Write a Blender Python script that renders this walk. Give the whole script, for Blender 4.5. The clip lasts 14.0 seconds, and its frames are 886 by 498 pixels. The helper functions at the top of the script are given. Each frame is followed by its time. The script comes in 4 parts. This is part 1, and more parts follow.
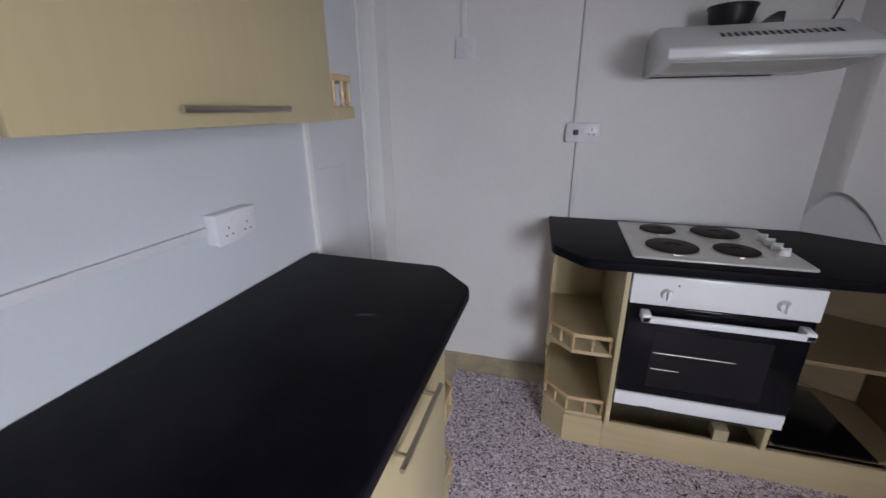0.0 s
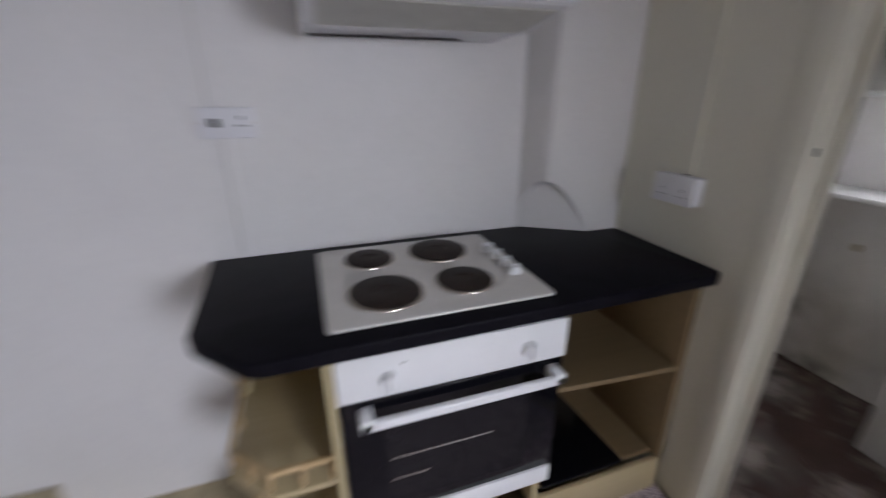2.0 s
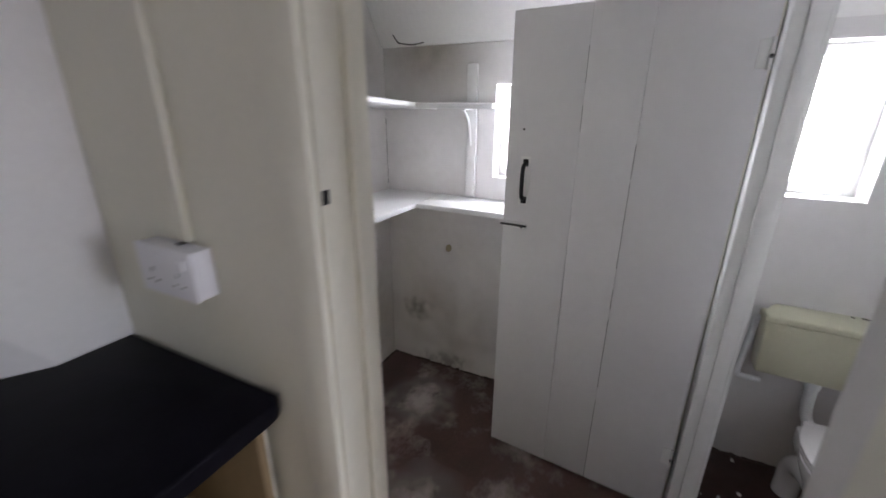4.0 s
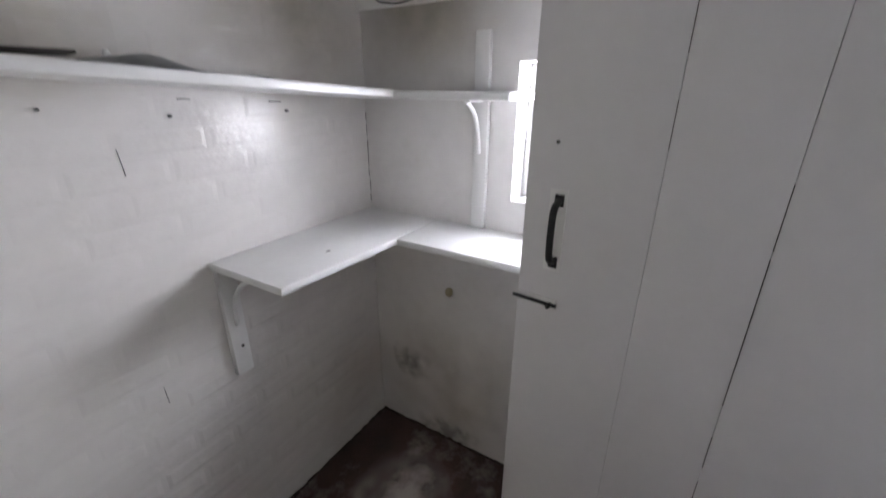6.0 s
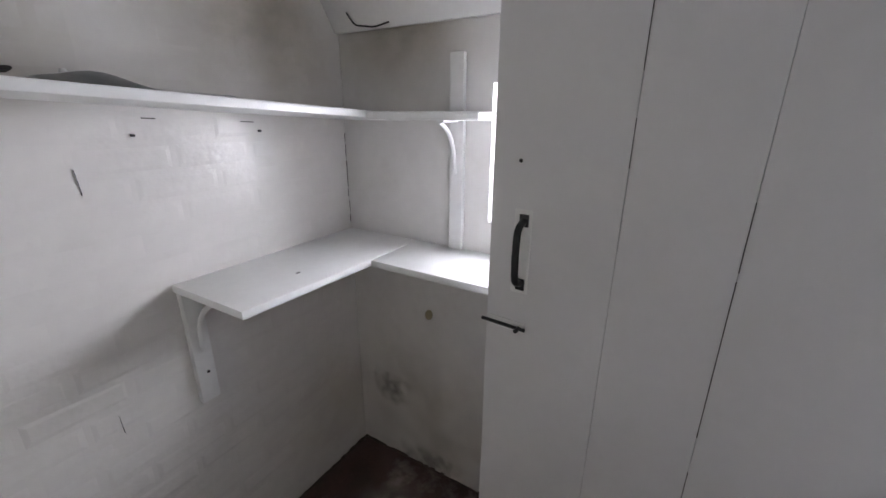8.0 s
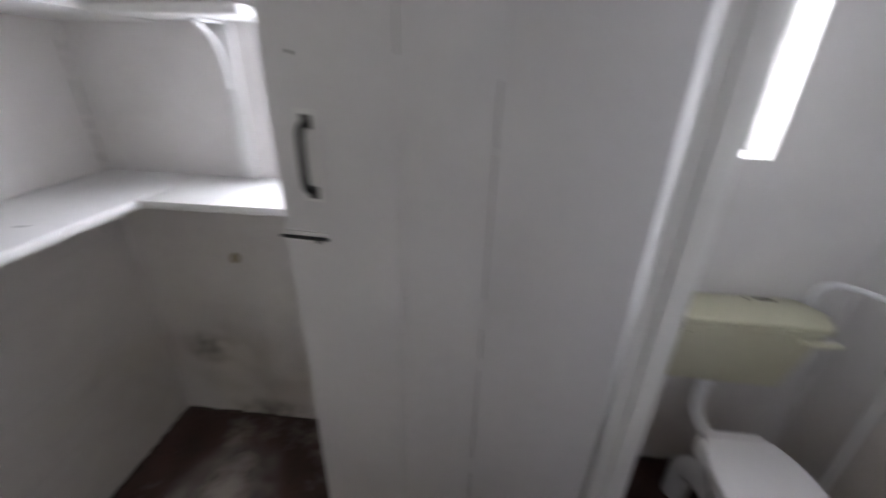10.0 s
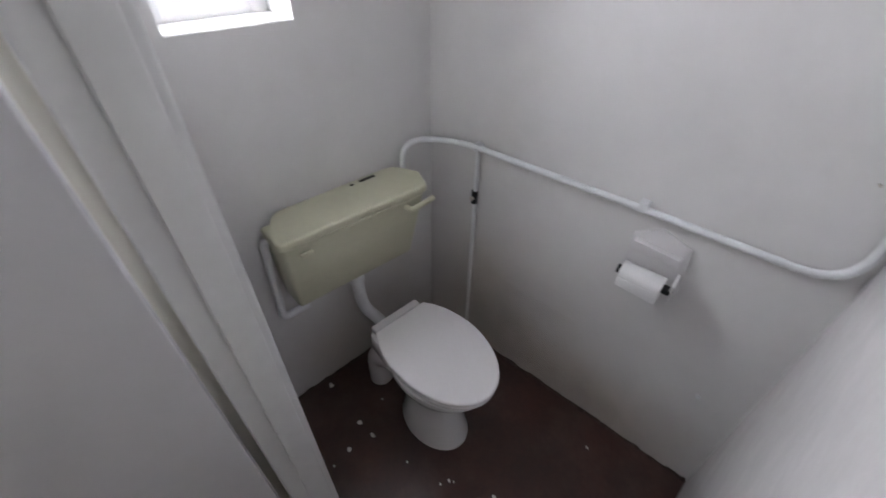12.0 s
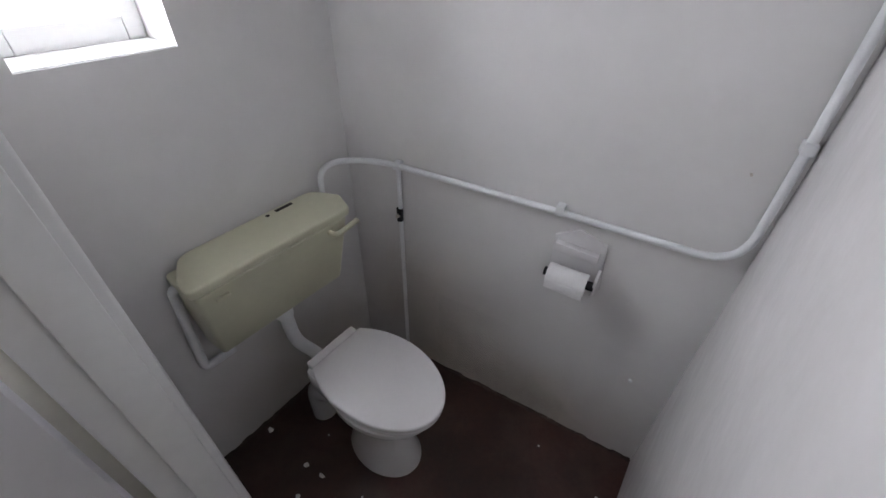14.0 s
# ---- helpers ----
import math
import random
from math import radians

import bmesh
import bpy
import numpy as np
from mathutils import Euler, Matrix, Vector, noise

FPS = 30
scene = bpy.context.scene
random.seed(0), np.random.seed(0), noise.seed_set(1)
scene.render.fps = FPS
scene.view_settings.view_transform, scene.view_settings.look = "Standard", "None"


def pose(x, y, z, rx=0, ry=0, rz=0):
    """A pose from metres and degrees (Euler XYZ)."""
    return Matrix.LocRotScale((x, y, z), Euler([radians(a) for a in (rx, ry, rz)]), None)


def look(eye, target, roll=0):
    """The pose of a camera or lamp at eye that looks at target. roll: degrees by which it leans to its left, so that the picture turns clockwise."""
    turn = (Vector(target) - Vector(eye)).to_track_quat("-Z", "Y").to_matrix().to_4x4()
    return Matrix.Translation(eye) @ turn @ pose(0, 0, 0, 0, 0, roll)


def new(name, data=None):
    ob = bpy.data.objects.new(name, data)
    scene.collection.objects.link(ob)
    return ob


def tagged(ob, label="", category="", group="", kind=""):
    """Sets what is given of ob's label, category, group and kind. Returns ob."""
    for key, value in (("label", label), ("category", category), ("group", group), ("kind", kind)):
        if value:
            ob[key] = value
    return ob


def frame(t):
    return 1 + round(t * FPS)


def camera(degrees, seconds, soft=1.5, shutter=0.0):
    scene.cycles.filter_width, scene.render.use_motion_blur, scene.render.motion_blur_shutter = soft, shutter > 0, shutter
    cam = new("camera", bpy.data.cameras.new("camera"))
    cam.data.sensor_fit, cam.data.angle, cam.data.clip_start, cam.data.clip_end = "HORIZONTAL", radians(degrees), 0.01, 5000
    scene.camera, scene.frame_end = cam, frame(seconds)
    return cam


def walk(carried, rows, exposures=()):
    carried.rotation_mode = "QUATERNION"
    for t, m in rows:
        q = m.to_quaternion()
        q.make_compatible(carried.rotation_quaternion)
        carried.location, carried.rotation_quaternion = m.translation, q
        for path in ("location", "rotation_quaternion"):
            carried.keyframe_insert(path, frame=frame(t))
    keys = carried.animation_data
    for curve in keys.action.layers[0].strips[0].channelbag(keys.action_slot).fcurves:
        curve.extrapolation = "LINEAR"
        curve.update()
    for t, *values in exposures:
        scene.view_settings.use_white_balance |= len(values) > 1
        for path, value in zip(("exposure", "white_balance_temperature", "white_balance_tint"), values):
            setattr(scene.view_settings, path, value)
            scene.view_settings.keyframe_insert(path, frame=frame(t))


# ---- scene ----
cam = camera(95.5, 14.0, shutter=0.9)
PATH = [
    (0, (0.049, 0.046, 1.442), (-0.473, 1.862, 0.786), -0.4),
    (0.5, (0.076, 0.099, 1.433), (-0.386, 1.93, 0.772), -0.5),
    (1, (0.134, 0.3, 1.421), (-0.174, 2.17, 0.779), -0.5),
    (1.5, (0.242, 0.544, 1.418), (0.225, 2.438, 0.776), -0.6),
    (2, (0.347, 0.799, 1.408), (0.938, 2.569, 0.689), -0.3),
    (2.2, (0.401, 0.888, 1.412), (1.226, 2.556, 0.679), -0.2),
    (2.5, (0.487, 0.957, 1.393), (1.572, 2.457, 0.635), -0.2),
    (3, (0.718, 1.037, 1.411), (2.181, 2.189, 0.682), 0.2),
    (3.4, (0.882, 1.057, 1.416), (2.507, 2.024, 0.765), 0.3),
    (3.5, (0.897, 1.047, 1.403), (2.542, 1.986, 0.762), 0.5),
    (3.7, (0.956, 1.049, 1.39), (2.656, 1.878, 0.74), 0.3),
    (5.8, (1.733, 1.212, 1.393), (3.324, 2.166, 0.645), 0.3),
    (6, (1.737, 1.23, 1.413), (3.328, 2.195, 0.681), 0.3),
    (6.5, (1.746, 1.223, 1.448), (3.377, 2.183, 0.804), 0.2),
    (7, (1.791, 1.186, 1.437), (3.426, 2.176, 0.848), 0.1),
    (7.2, (1.804, 1.179, 1.425), (3.423, 2.183, 0.816), 0.1),
    (9.5, (1.79, 1.184, 1.372), (3.506, 1.802, 0.552), 0.7),
    (10, (1.802, 1.111, 1.323), (3.594, 1.277, 0.449), 1.4),
    (10.5, (1.822, 1.017, 1.288), (3.547, 0.731, 0.317), 1.0),
    (11, (1.912, 0.935, 1.297), (3.427, 0.237, 0.193), 1.0),
    (11.5, (2.004, 0.859, 1.275), (3.31, -0.073, 0.081), 1.3),
    (12, (2.044, 0.764, 1.264), (3.157, -0.289, -0.021), 1.0),
    (12.5, (2.064, 0.761, 1.257), (3.045, -0.373, -0.066), 1.9),
    (13, (2.041, 0.762, 1.267), (2.934, -0.474, -0.027), 1.6),
    (13.5, (2.03, 0.732, 1.262), (2.953, -0.537, 0.023), 0.8),
    (14, (2.048, 0.731, 1.273), (2.949, -0.552, 0.031), 1.6),
]
walk(cam, [(t, look(eye, target, roll)) for t, eye, target, roll in PATH],
     exposures=[(0.0, -0.16), (1.0, -0.16), (1.5, -0.26), (2.0, 0.0), (2.5, 0.08), (3.0, 0.32), (3.5, 0.40), (6.0, 0.16), (9.5, 0.08), (10.0, 0.14), (10.5, 0.2), (11.0, 0.22), (12.5, 0.1), (14.0, -0.06)])

# ---- light ----
world = bpy.data.worlds.new("world")
scene.world = world
world.use_nodes = True
wn = world.node_tree.nodes
sky = wn.new("ShaderNodeTexSky")
sky.sky_type, sky.sun_disc = "NISHITA", False
sky.sun_elevation, sky.sun_rotation = radians(38), radians(120)
sky.air_density, sky.dust_density = 1.0, 4.0
wn["Background"].inputs["Strength"].default_value = 0.12
world.node_tree.links.new(sky.outputs["Color"], wn["Background"].inputs["Color"])

sun_data = bpy.data.lights.new("sun", "SUN")
sun_data.energy, sun_data.angle, sun_data.color = 0.6, radians(20), (1.0, 0.96, 0.9)
sun = new("sun", sun_data)
sun.matrix_world = look((6, 3, 6), (0, 0, 0))


def window_light(name, at, towards, w, h, power, color=(0.95, 0.93, 1.0), spread=180):
    data = bpy.data.lights.new(name, "AREA")
    data.shape, data.size, data.size_y, data.energy, data.color = "RECTANGLE", w, h, power, color
    data.spread = radians(spread)
    ob = new(name, data)
    ob.matrix_world = look(at, towards)
    return ob


window_light("window_light_kitchen", (1.47, -1.20, 1.40), (-0.25, 1.05, -0.55), 0.95, 0.95, 49, (0.833, 0.873, 1.0), 120)
window_light("window_light_pantry", (3.135, 1.51, 1.28), (2.0, 1.50, 0.98), 0.42, 0.42, 13.2, (0.875, 0.882, 1.0))
window_light("window_light_toilet", (3.135, 0.463, 1.348), (2.0, 0.44, 1.25), 0.25, 0.52, 10.4, (0.895, 0.905, 1.0))


# ---- materials ----
def material(name, color, rough=0.6, metal=0.0, var=0.06, scale=6.0, fine=90.0, bump=0.15, dist=0.002,
             stain=None, stain_amount=0.0, stain_scale=2.0, coat=0.0, spec=0.5):
    """Two scales of colour variation, optional stains, grain relief."""
    m = bpy.data.materials.new(name)
    m.use_nodes = True
    n, l = m.node_tree.nodes, m.node_tree.links
    b = n["Principled BSDF"]
    b.inputs["Roughness"].default_value, b.inputs["Metallic"].default_value = rough, metal
    b.inputs["Coat Weight"].default_value = coat
    b.inputs["Specular IOR Level"].default_value = spec
    tc = n.new("ShaderNodeTexCoord")
    big, small = n.new("ShaderNodeTexNoise"), n.new("ShaderNodeTexNoise")
    big.inputs["Scale"].default_value, big.inputs["Detail"].default_value = scale, 4
    small.inputs["Scale"].default_value, small.inputs["Detail"].default_value = fine, 3
    for t in (big, small):
        l.new(tc.outputs["Object"], t.inputs["Vector"])
    ramp = n.new("ShaderNodeMapRange")
    ramp.inputs["From Min"].default_value, ramp.inputs["From Max"].default_value = 0.3, 0.7
    ramp.inputs["To Min"].default_value, ramp.inputs["To Max"].default_value = 1 - var, 1 + var
    l.new(big.outputs["Fac"], ramp.inputs["Value"])
    ramp2 = n.new("ShaderNodeMapRange")
    ramp2.inputs["From Min"].default_value, ramp2.inputs["From Max"].default_value = 0.3, 0.7
    ramp2.inputs["To Min"].default_value, ramp2.inputs["To Max"].default_value = 1 - var * 0.5, 1 + var * 0.5
    l.new(small.outputs["Fac"], ramp2.inputs["Value"])
    mul = n.new("ShaderNodeMath")
    mul.operation = "MULTIPLY"
    l.new(ramp.outputs["Result"], mul.inputs[0])
    l.new(ramp2.outputs["Result"], mul.inputs[1])
    vm = n.new("ShaderNodeVectorMath")
    vm.operation = "SCALE"
    vm.inputs[0].default_value = color
    l.new(mul.outputs["Value"], vm.inputs["Scale"])
    out = vm.outputs["Vector"]
    if stain:
        st = n.new("ShaderNodeTexNoise")
        st.inputs["Scale"].default_value, st.inputs["Detail"].default_value = stain_scale, 6
        st.inputs["Roughness"].default_value = 0.65
        l.new(tc.outputs["Object"], st.inputs["Vector"])
        sr = n.new("ShaderNodeMapRange")
        sr.inputs["From Min"].default_value, sr.inputs["From Max"].default_value = 0.5, 0.72
        sr.inputs["To Min"].default_value, sr.inputs["To Max"].default_value = 0.0, stain_amount
        l.new(st.outputs["Fac"], sr.inputs["Value"])
        mx = n.new("ShaderNodeMix")
        mx.data_type = "RGBA"
        mx.inputs[7].default_value = (*stain, 1)
        l.new(sr.outputs["Result"], mx.inputs[0])
        l.new(out, mx.inputs[6])
        out = mx.outputs[2]
    l.new(out, b.inputs["Base Color"])
    if bump:
        bp = n.new("ShaderNodeBump")
        bp.inputs["Strength"].default_value, bp.inputs["Distance"].default_value = bump, dist
        add = n.new("ShaderNodeMath")
        add.operation = "ADD"
        l.new(big.outputs["Fac"], add.inputs[0])
        l.new(small.outputs["Fac"], add.inputs[1])
        l.new(add.outputs["Value"], bp.inputs["Height"])
        l.new(bp.outputs["Normal"], b.inputs["Normal"])
    return m


def wood(name, color, dark, rough=0.45, axis=2, stretch=14.0):
    """Fine straight grain along one axis."""
    m = bpy.data.materials.new(name)
    m.use_nodes = True
    n, l = m.node_tree.nodes, m.node_tree.links
    b = n["Principled BSDF"]
    b.inputs["Roughness"].default_value = rough
    tc, mp, ns = n.new("ShaderNodeTexCoord"), n.new("ShaderNodeMapping"), n.new("ShaderNodeTexNoise")
    s = [stretch * 3] * 3
    s[axis] = 2.0
    mp.inputs["Scale"].default_value = s
    ns.inputs["Scale"].default_value, ns.inputs["Detail"].default_value = 1.0, 5
    l.new(tc.outputs["Object"], mp.inputs["Vector"])
    l.new(mp.outputs["Vector"], ns.inputs["Vector"])
    cr = n.new("ShaderNodeValToRGB")
    cr.color_ramp.elements[0].position, cr.color_ramp.elements[1].position = 0.3, 0.7
    cr.color_ramp.elements[0].color, cr.color_ramp.elements[1].color = (*dark, 1), (*color, 1)
    l.new(ns.outputs["Fac"], cr.inputs["Fac"])
    l.new(cr.outputs["Color"], b.inputs["Base Color"])
    bp = n.new("ShaderNodeBump")
    bp.inputs["Strength"].default_value, bp.inputs["Distance"].default_value = 0.1, 0.001
    l.new(ns.outputs["Fac"], bp.inputs["Height"])
    l.new(bp.outputs["Normal"], b.inputs["Normal"])
    return m


def carpet_material():
    m = bpy.data.materials.new("carpet")
    m.use_nodes = True
    n, l = m.node_tree.nodes, m.node_tree.links
    b = n["Principled BSDF"]
    b.inputs["Roughness"].default_value = 0.95
    b.inputs["Specular IOR Level"].default_value = 0.1
    tc, v, ns = n.new("ShaderNodeTexCoord"), n.new("ShaderNodeTexVoronoi"), n.new("ShaderNodeTexNoise")
    v.inputs["Scale"].default_value = 75.0
    ns.inputs["Scale"].default_value, ns.inputs["Detail"].default_value = 88.0, 5
    ns.inputs["Distortion"].default_value = 1.2
    l.new(tc.outputs["Object"], v.inputs["Vector"])
    l.new(tc.outputs["Object"], ns.inputs["Vector"])
    cr = n.new("ShaderNodeValToRGB")
    e = cr.color_ramp.elements
    e[0].position, e[0].color = 0.36, (0.045, 0.033, 0.04, 1)
    e[1].position, e[1].color = 0.64, (0.78, 0.69, 0.73, 1)
    mid = e.new(0.47)
    mid.color = (0.44, 0.365, 0.405, 1)
    l.new(ns.outputs["Fac"], cr.inputs["Fac"])
    l.new(cr.outputs["Color"], b.inputs["Base Color"])
    add = n.new("ShaderNodeMath")
    add.operation = "SUBTRACT"
    l.new(ns.outputs["Fac"], add.inputs[0])
    l.new(v.outputs["Distance"], add.inputs[1])
    bp = n.new("ShaderNodeBump")
    bp.inputs["Strength"].default_value, bp.inputs["Distance"].default_value = 0.9, 0.006
    l.new(add.outputs["Value"], bp.inputs["Height"])
    l.new(bp.outputs["Normal"], b.inputs["Normal"])
    return m


def glass_material(name, tint=(1, 1, 1), rough=0.0):
    m = bpy.data.materials.new(name)
    m.use_nodes = True
    b = m.node_tree.nodes["Principled BSDF"]
    b.inputs["Base Color"].default_value = (*tint, 1)
    b.inputs["Roughness"].default_value, b.inputs["IOR"].default_value = rough, 1.45
    b.inputs["Transmission Weight"].default_value = 1.0
    return m


def stain_shade_material(name, color, amount, scale, low=0.55, high=0.95, rough=0.5):
    """A blotch with a broken outline that thins out to bare paint."""
    m = bpy.data.materials.new(name)
    m.use_nodes = True
    n, l = m.node_tree.nodes, m.node_tree.links
    b = n["Principled BSDF"]
    b.inputs["Base Color"].default_value, b.inputs["Roughness"].default_value = (*color, 1), rough
    tc, noise = n.new("ShaderNodeTexCoord"), n.new("ShaderNodeTexNoise")
    noise.inputs["Scale"].default_value, noise.inputs["Detail"].default_value, noise.inputs["Roughness"].default_value = scale, 7, 0.62
    l.new(tc.outputs["Object"], noise.inputs["Vector"])
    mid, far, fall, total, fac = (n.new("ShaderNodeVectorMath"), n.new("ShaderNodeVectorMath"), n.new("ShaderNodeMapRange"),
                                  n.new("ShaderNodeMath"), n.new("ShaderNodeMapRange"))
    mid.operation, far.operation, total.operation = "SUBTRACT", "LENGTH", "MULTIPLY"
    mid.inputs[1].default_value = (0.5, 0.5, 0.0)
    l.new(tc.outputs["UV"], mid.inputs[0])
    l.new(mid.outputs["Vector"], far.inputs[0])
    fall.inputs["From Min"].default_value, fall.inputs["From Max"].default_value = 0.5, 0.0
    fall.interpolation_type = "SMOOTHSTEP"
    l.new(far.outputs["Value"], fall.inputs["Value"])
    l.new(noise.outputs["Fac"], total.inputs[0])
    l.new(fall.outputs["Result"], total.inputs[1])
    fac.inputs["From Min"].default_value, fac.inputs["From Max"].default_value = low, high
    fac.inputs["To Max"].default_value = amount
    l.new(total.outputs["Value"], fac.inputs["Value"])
    clear, mix = n.new("ShaderNodeBsdfTransparent"), n.new("ShaderNodeMixShader")
    l.new(fac.outputs["Result"], mix.inputs[0])
    l.new(clear.outputs[0], mix.inputs[1])
    l.new(b.outputs[0], mix.inputs[2])
    l.new(mix.outputs[0], n["Material Output"].inputs["Surface"])
    return m


M_WALL = material("wall_paint", (0.75, 0.735, 0.735), 0.5, var=0.035, scale=2.2, fine=60, bump=0.12, dist=0.004)
# white wall paint made darker and bluer, so the colour holds the wall's shade
M_SIDE_SHADED = material("shaded_side_wall_paint", (0.62, 0.645, 0.685), 0.5, var=0.03, scale=2.5, fine=60, bump=0.10, dist=0.004)
M_CREAM = material("cream_wall_paint", (0.72, 0.70, 0.605), 0.5, var=0.03, scale=2.5, fine=60, bump=0.12, dist=0.004)
M_CEIL = material("ceiling_paint", (0.80, 0.80, 0.78), 0.8, var=0.03, scale=3, fine=50, bump=0.2, dist=0.003)
M_BRICK = material("painted_brick", (0.76, 0.738, 0.715), 0.20, var=0.03, scale=6, fine=16, bump=0.4, dist=0.006,
                   stain=(0.45, 0.41, 0.33), stain_amount=0.14, stain_scale=3.5)
M_RENDER = material("painted_render", (0.745, 0.728, 0.715), 0.35, var=0.04, scale=4, fine=18, bump=0.3, dist=0.004,
                    stain=(0.36, 0.33, 0.28), stain_amount=0.14, stain_scale=5.0)
M_WC = material("toilet_wall_paint", (0.728, 0.716, 0.708), 0.15, var=0.03, scale=4, fine=14, bump=0.2, dist=0.005,
                stain=(0.52, 0.50, 0.45), stain_amount=0.18, stain_scale=2.2)
M_DOORPAINT = material("door_paint", (0.66, 0.65, 0.66), 0.38, var=0.025, scale=4, fine=30, bump=0.12, dist=0.003)
M_GLOSS = material("gloss_paint", (0.76, 0.76, 0.75), 0.28, var=0.03, scale=5, fine=40, bump=0.12, dist=0.002)
M_CARPET = carpet_material()
M_VINYL = material("floor_board", (0.44, 0.37, 0.24), 0.6, var=0.14, scale=9, fine=60, bump=0.2,
                   stain=(0.20, 0.16, 0.11), stain_amount=0.5, stain_scale=7)
M_FLOOR = material("dark_floor", (0.066, 0.034, 0.028), 0.45, var=0.30, scale=7, fine=70, bump=0.35, dist=0.003,
                   stain=(0.40, 0.35, 0.32), stain_amount=0.85, stain_scale=5.0)
M_WCFLOOR = material("red_brown_floor", (0.046, 0.0165, 0.0125), 0.42, var=0.25, scale=6, fine=70, bump=0.3, dist=0.003,
                     stain=(0.12, 0.085, 0.075), stain_amount=0.3, stain_scale=5.0)
M_MAPLE = wood("maple_laminate", (0.475, 0.40, 0.235), (0.458, 0.384, 0.224), 0.38, axis=2)
M_MAPLE_H = wood("maple_laminate_level", (0.49, 0.40, 0.24), (0.455, 0.365, 0.215), 0.42, axis=0)
# brown board darkened further: the doorless unit's inner shade is in the colour
M_CARCASS_SHADED = wood("shaded_brown_carcass_board", (0.225, 0.16, 0.085), (0.20, 0.14, 0.074), 0.5, axis=0)
M_PINE = wood("pine_rail", (0.56, 0.41, 0.23), (0.46, 0.32, 0.16), 0.4, axis=1)
M_WORKTOP = material("worktop", (0.0066, 0.006, 0.0092), 0.45, var=0.25, scale=14, fine=160, bump=0.10, dist=0.001,
                     stain=(0.016, 0.016, 0.02), stain_amount=0.2, stain_scale=3.0, spec=0.055)
M_STEEL = material("brushed_steel", (0.55, 0.50, 0.44), 0.35, metal=1.0, var=0.05, scale=30, fine=200, bump=0.05)
M_ENAMEL = material("white_enamel", (0.78, 0.79, 0.81), 0.22, var=0.02, scale=6, fine=50, bump=0.02)
M_HOB = material("hob_enamel", (0.66, 0.64, 0.61), 0.25, var=0.04, scale=8, fine=70, bump=0.03)
M_PLATE = material("hotplate_iron", (0.020, 0.012, 0.009), 0.6, metal=0.0, spec=0.25, var=0.35, scale=30, fine=160, bump=0.2, dist=0.001)
M_BLACKGLASS = material("black_glass", (0.004, 0.004, 0.006), 0.10, var=0.1, bump=0, spec=0.25)
M_OVENGLASS = material("oven_window_glass", (0.011, 0.010, 0.012), 0.08, var=0.1, bump=0, spec=0.3)
M_BLACK = material("black_plastic", (0.012, 0.012, 0.013), 0.4, var=0.15, scale=20, bump=0.05)
M_PLASTIC = material("white_plastic", (0.74, 0.74, 0.78), 0.3, var=0.02, scale=9, fine=60, bump=0.02)
M_IRON = material("black_iron", (0.018, 0.018, 0.02), 0.35, metal=0.4, var=0.2, scale=40, bump=0.2, dist=0.001)
M_CISTERN = material("cream_cistern", (0.585, 0.575, 0.43), 0.28, var=0.03, scale=5, fine=50, bump=0.02)
M_CERAMIC = material("white_ceramic", (0.74, 0.73, 0.73), 0.12, var=0.02, scale=6, bump=0, coat=0.3)
M_SEAT = material("toilet_seat_plastic", (0.70, 0.68, 0.685), 0.22, var=0.02, scale=6, bump=0)
M_PAPER = material("tissue_paper", (0.76, 0.75, 0.75), 0.9, var=0.03, scale=20, fine=120, bump=0.2)
M_PIPE = material("painted_pipe", (0.76, 0.77, 0.78), 0.3, var=0.04, scale=20, fine=60, bump=0.1)
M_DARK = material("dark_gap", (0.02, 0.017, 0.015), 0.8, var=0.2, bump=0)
M_JOINT = material("board_joint", (0.04, 0.037, 0.035), 0.8, var=0.4, scale=25, bump=0)
M_EDGE = material("floor_edge_dirt", (0.05, 0.032, 0.026), 0.8, var=0.4, scale=30, bump=0.3)
M_FILTER = material("hood_filter", (0.50, 0.50, 0.46), 0.5, var=0.06, scale=20, fine=150, bump=0.5, dist=0.002)
M_FLAKE = material("paint_flake", (0.72, 0.70, 0.67), 0.7, var=0.08, scale=30, bump=0.1)
M_SHEET = material("grey_sheet", (0.70, 0.70, 0.70), 0.6, var=0.1, scale=12, bump=0.3)
M_SCUFF = material("scuff", (0.10, 0.10, 0.105), 0.6, var=0.3, scale=60, bump=0)
M_PANE = glass_material("window_glass")
# grey that carries the recess's shade in its colour; also the hood's lip line
M_GREY_SHADED = material("shaded_grey_paint", (0.62, 0.63, 0.655), 0.5, var=0.03, scale=3, fine=60, bump=0.1)


# ---- builders ----
def box(bm, x0, y0, z0, x1, y1, z1, bevel=0.0, seg=2):
    c = ((x0 + x1) / 2, (y0 + y1) / 2, (z0 + z1) / 2)
    s = (abs(x1 - x0), abs(y1 - y0), abs(z1 - z0))
    g = bmesh.ops.create_cube(bm, size=1.0, matrix=Matrix.LocRotScale(c, None, s))
    if bevel:
        es = {e for v in g["verts"] for e in v.link_edges}
        bmesh.ops.bevel(bm, geom=list(es), offset=bevel, segments=seg, profile=0.5, affect="EDGES")
    return bm


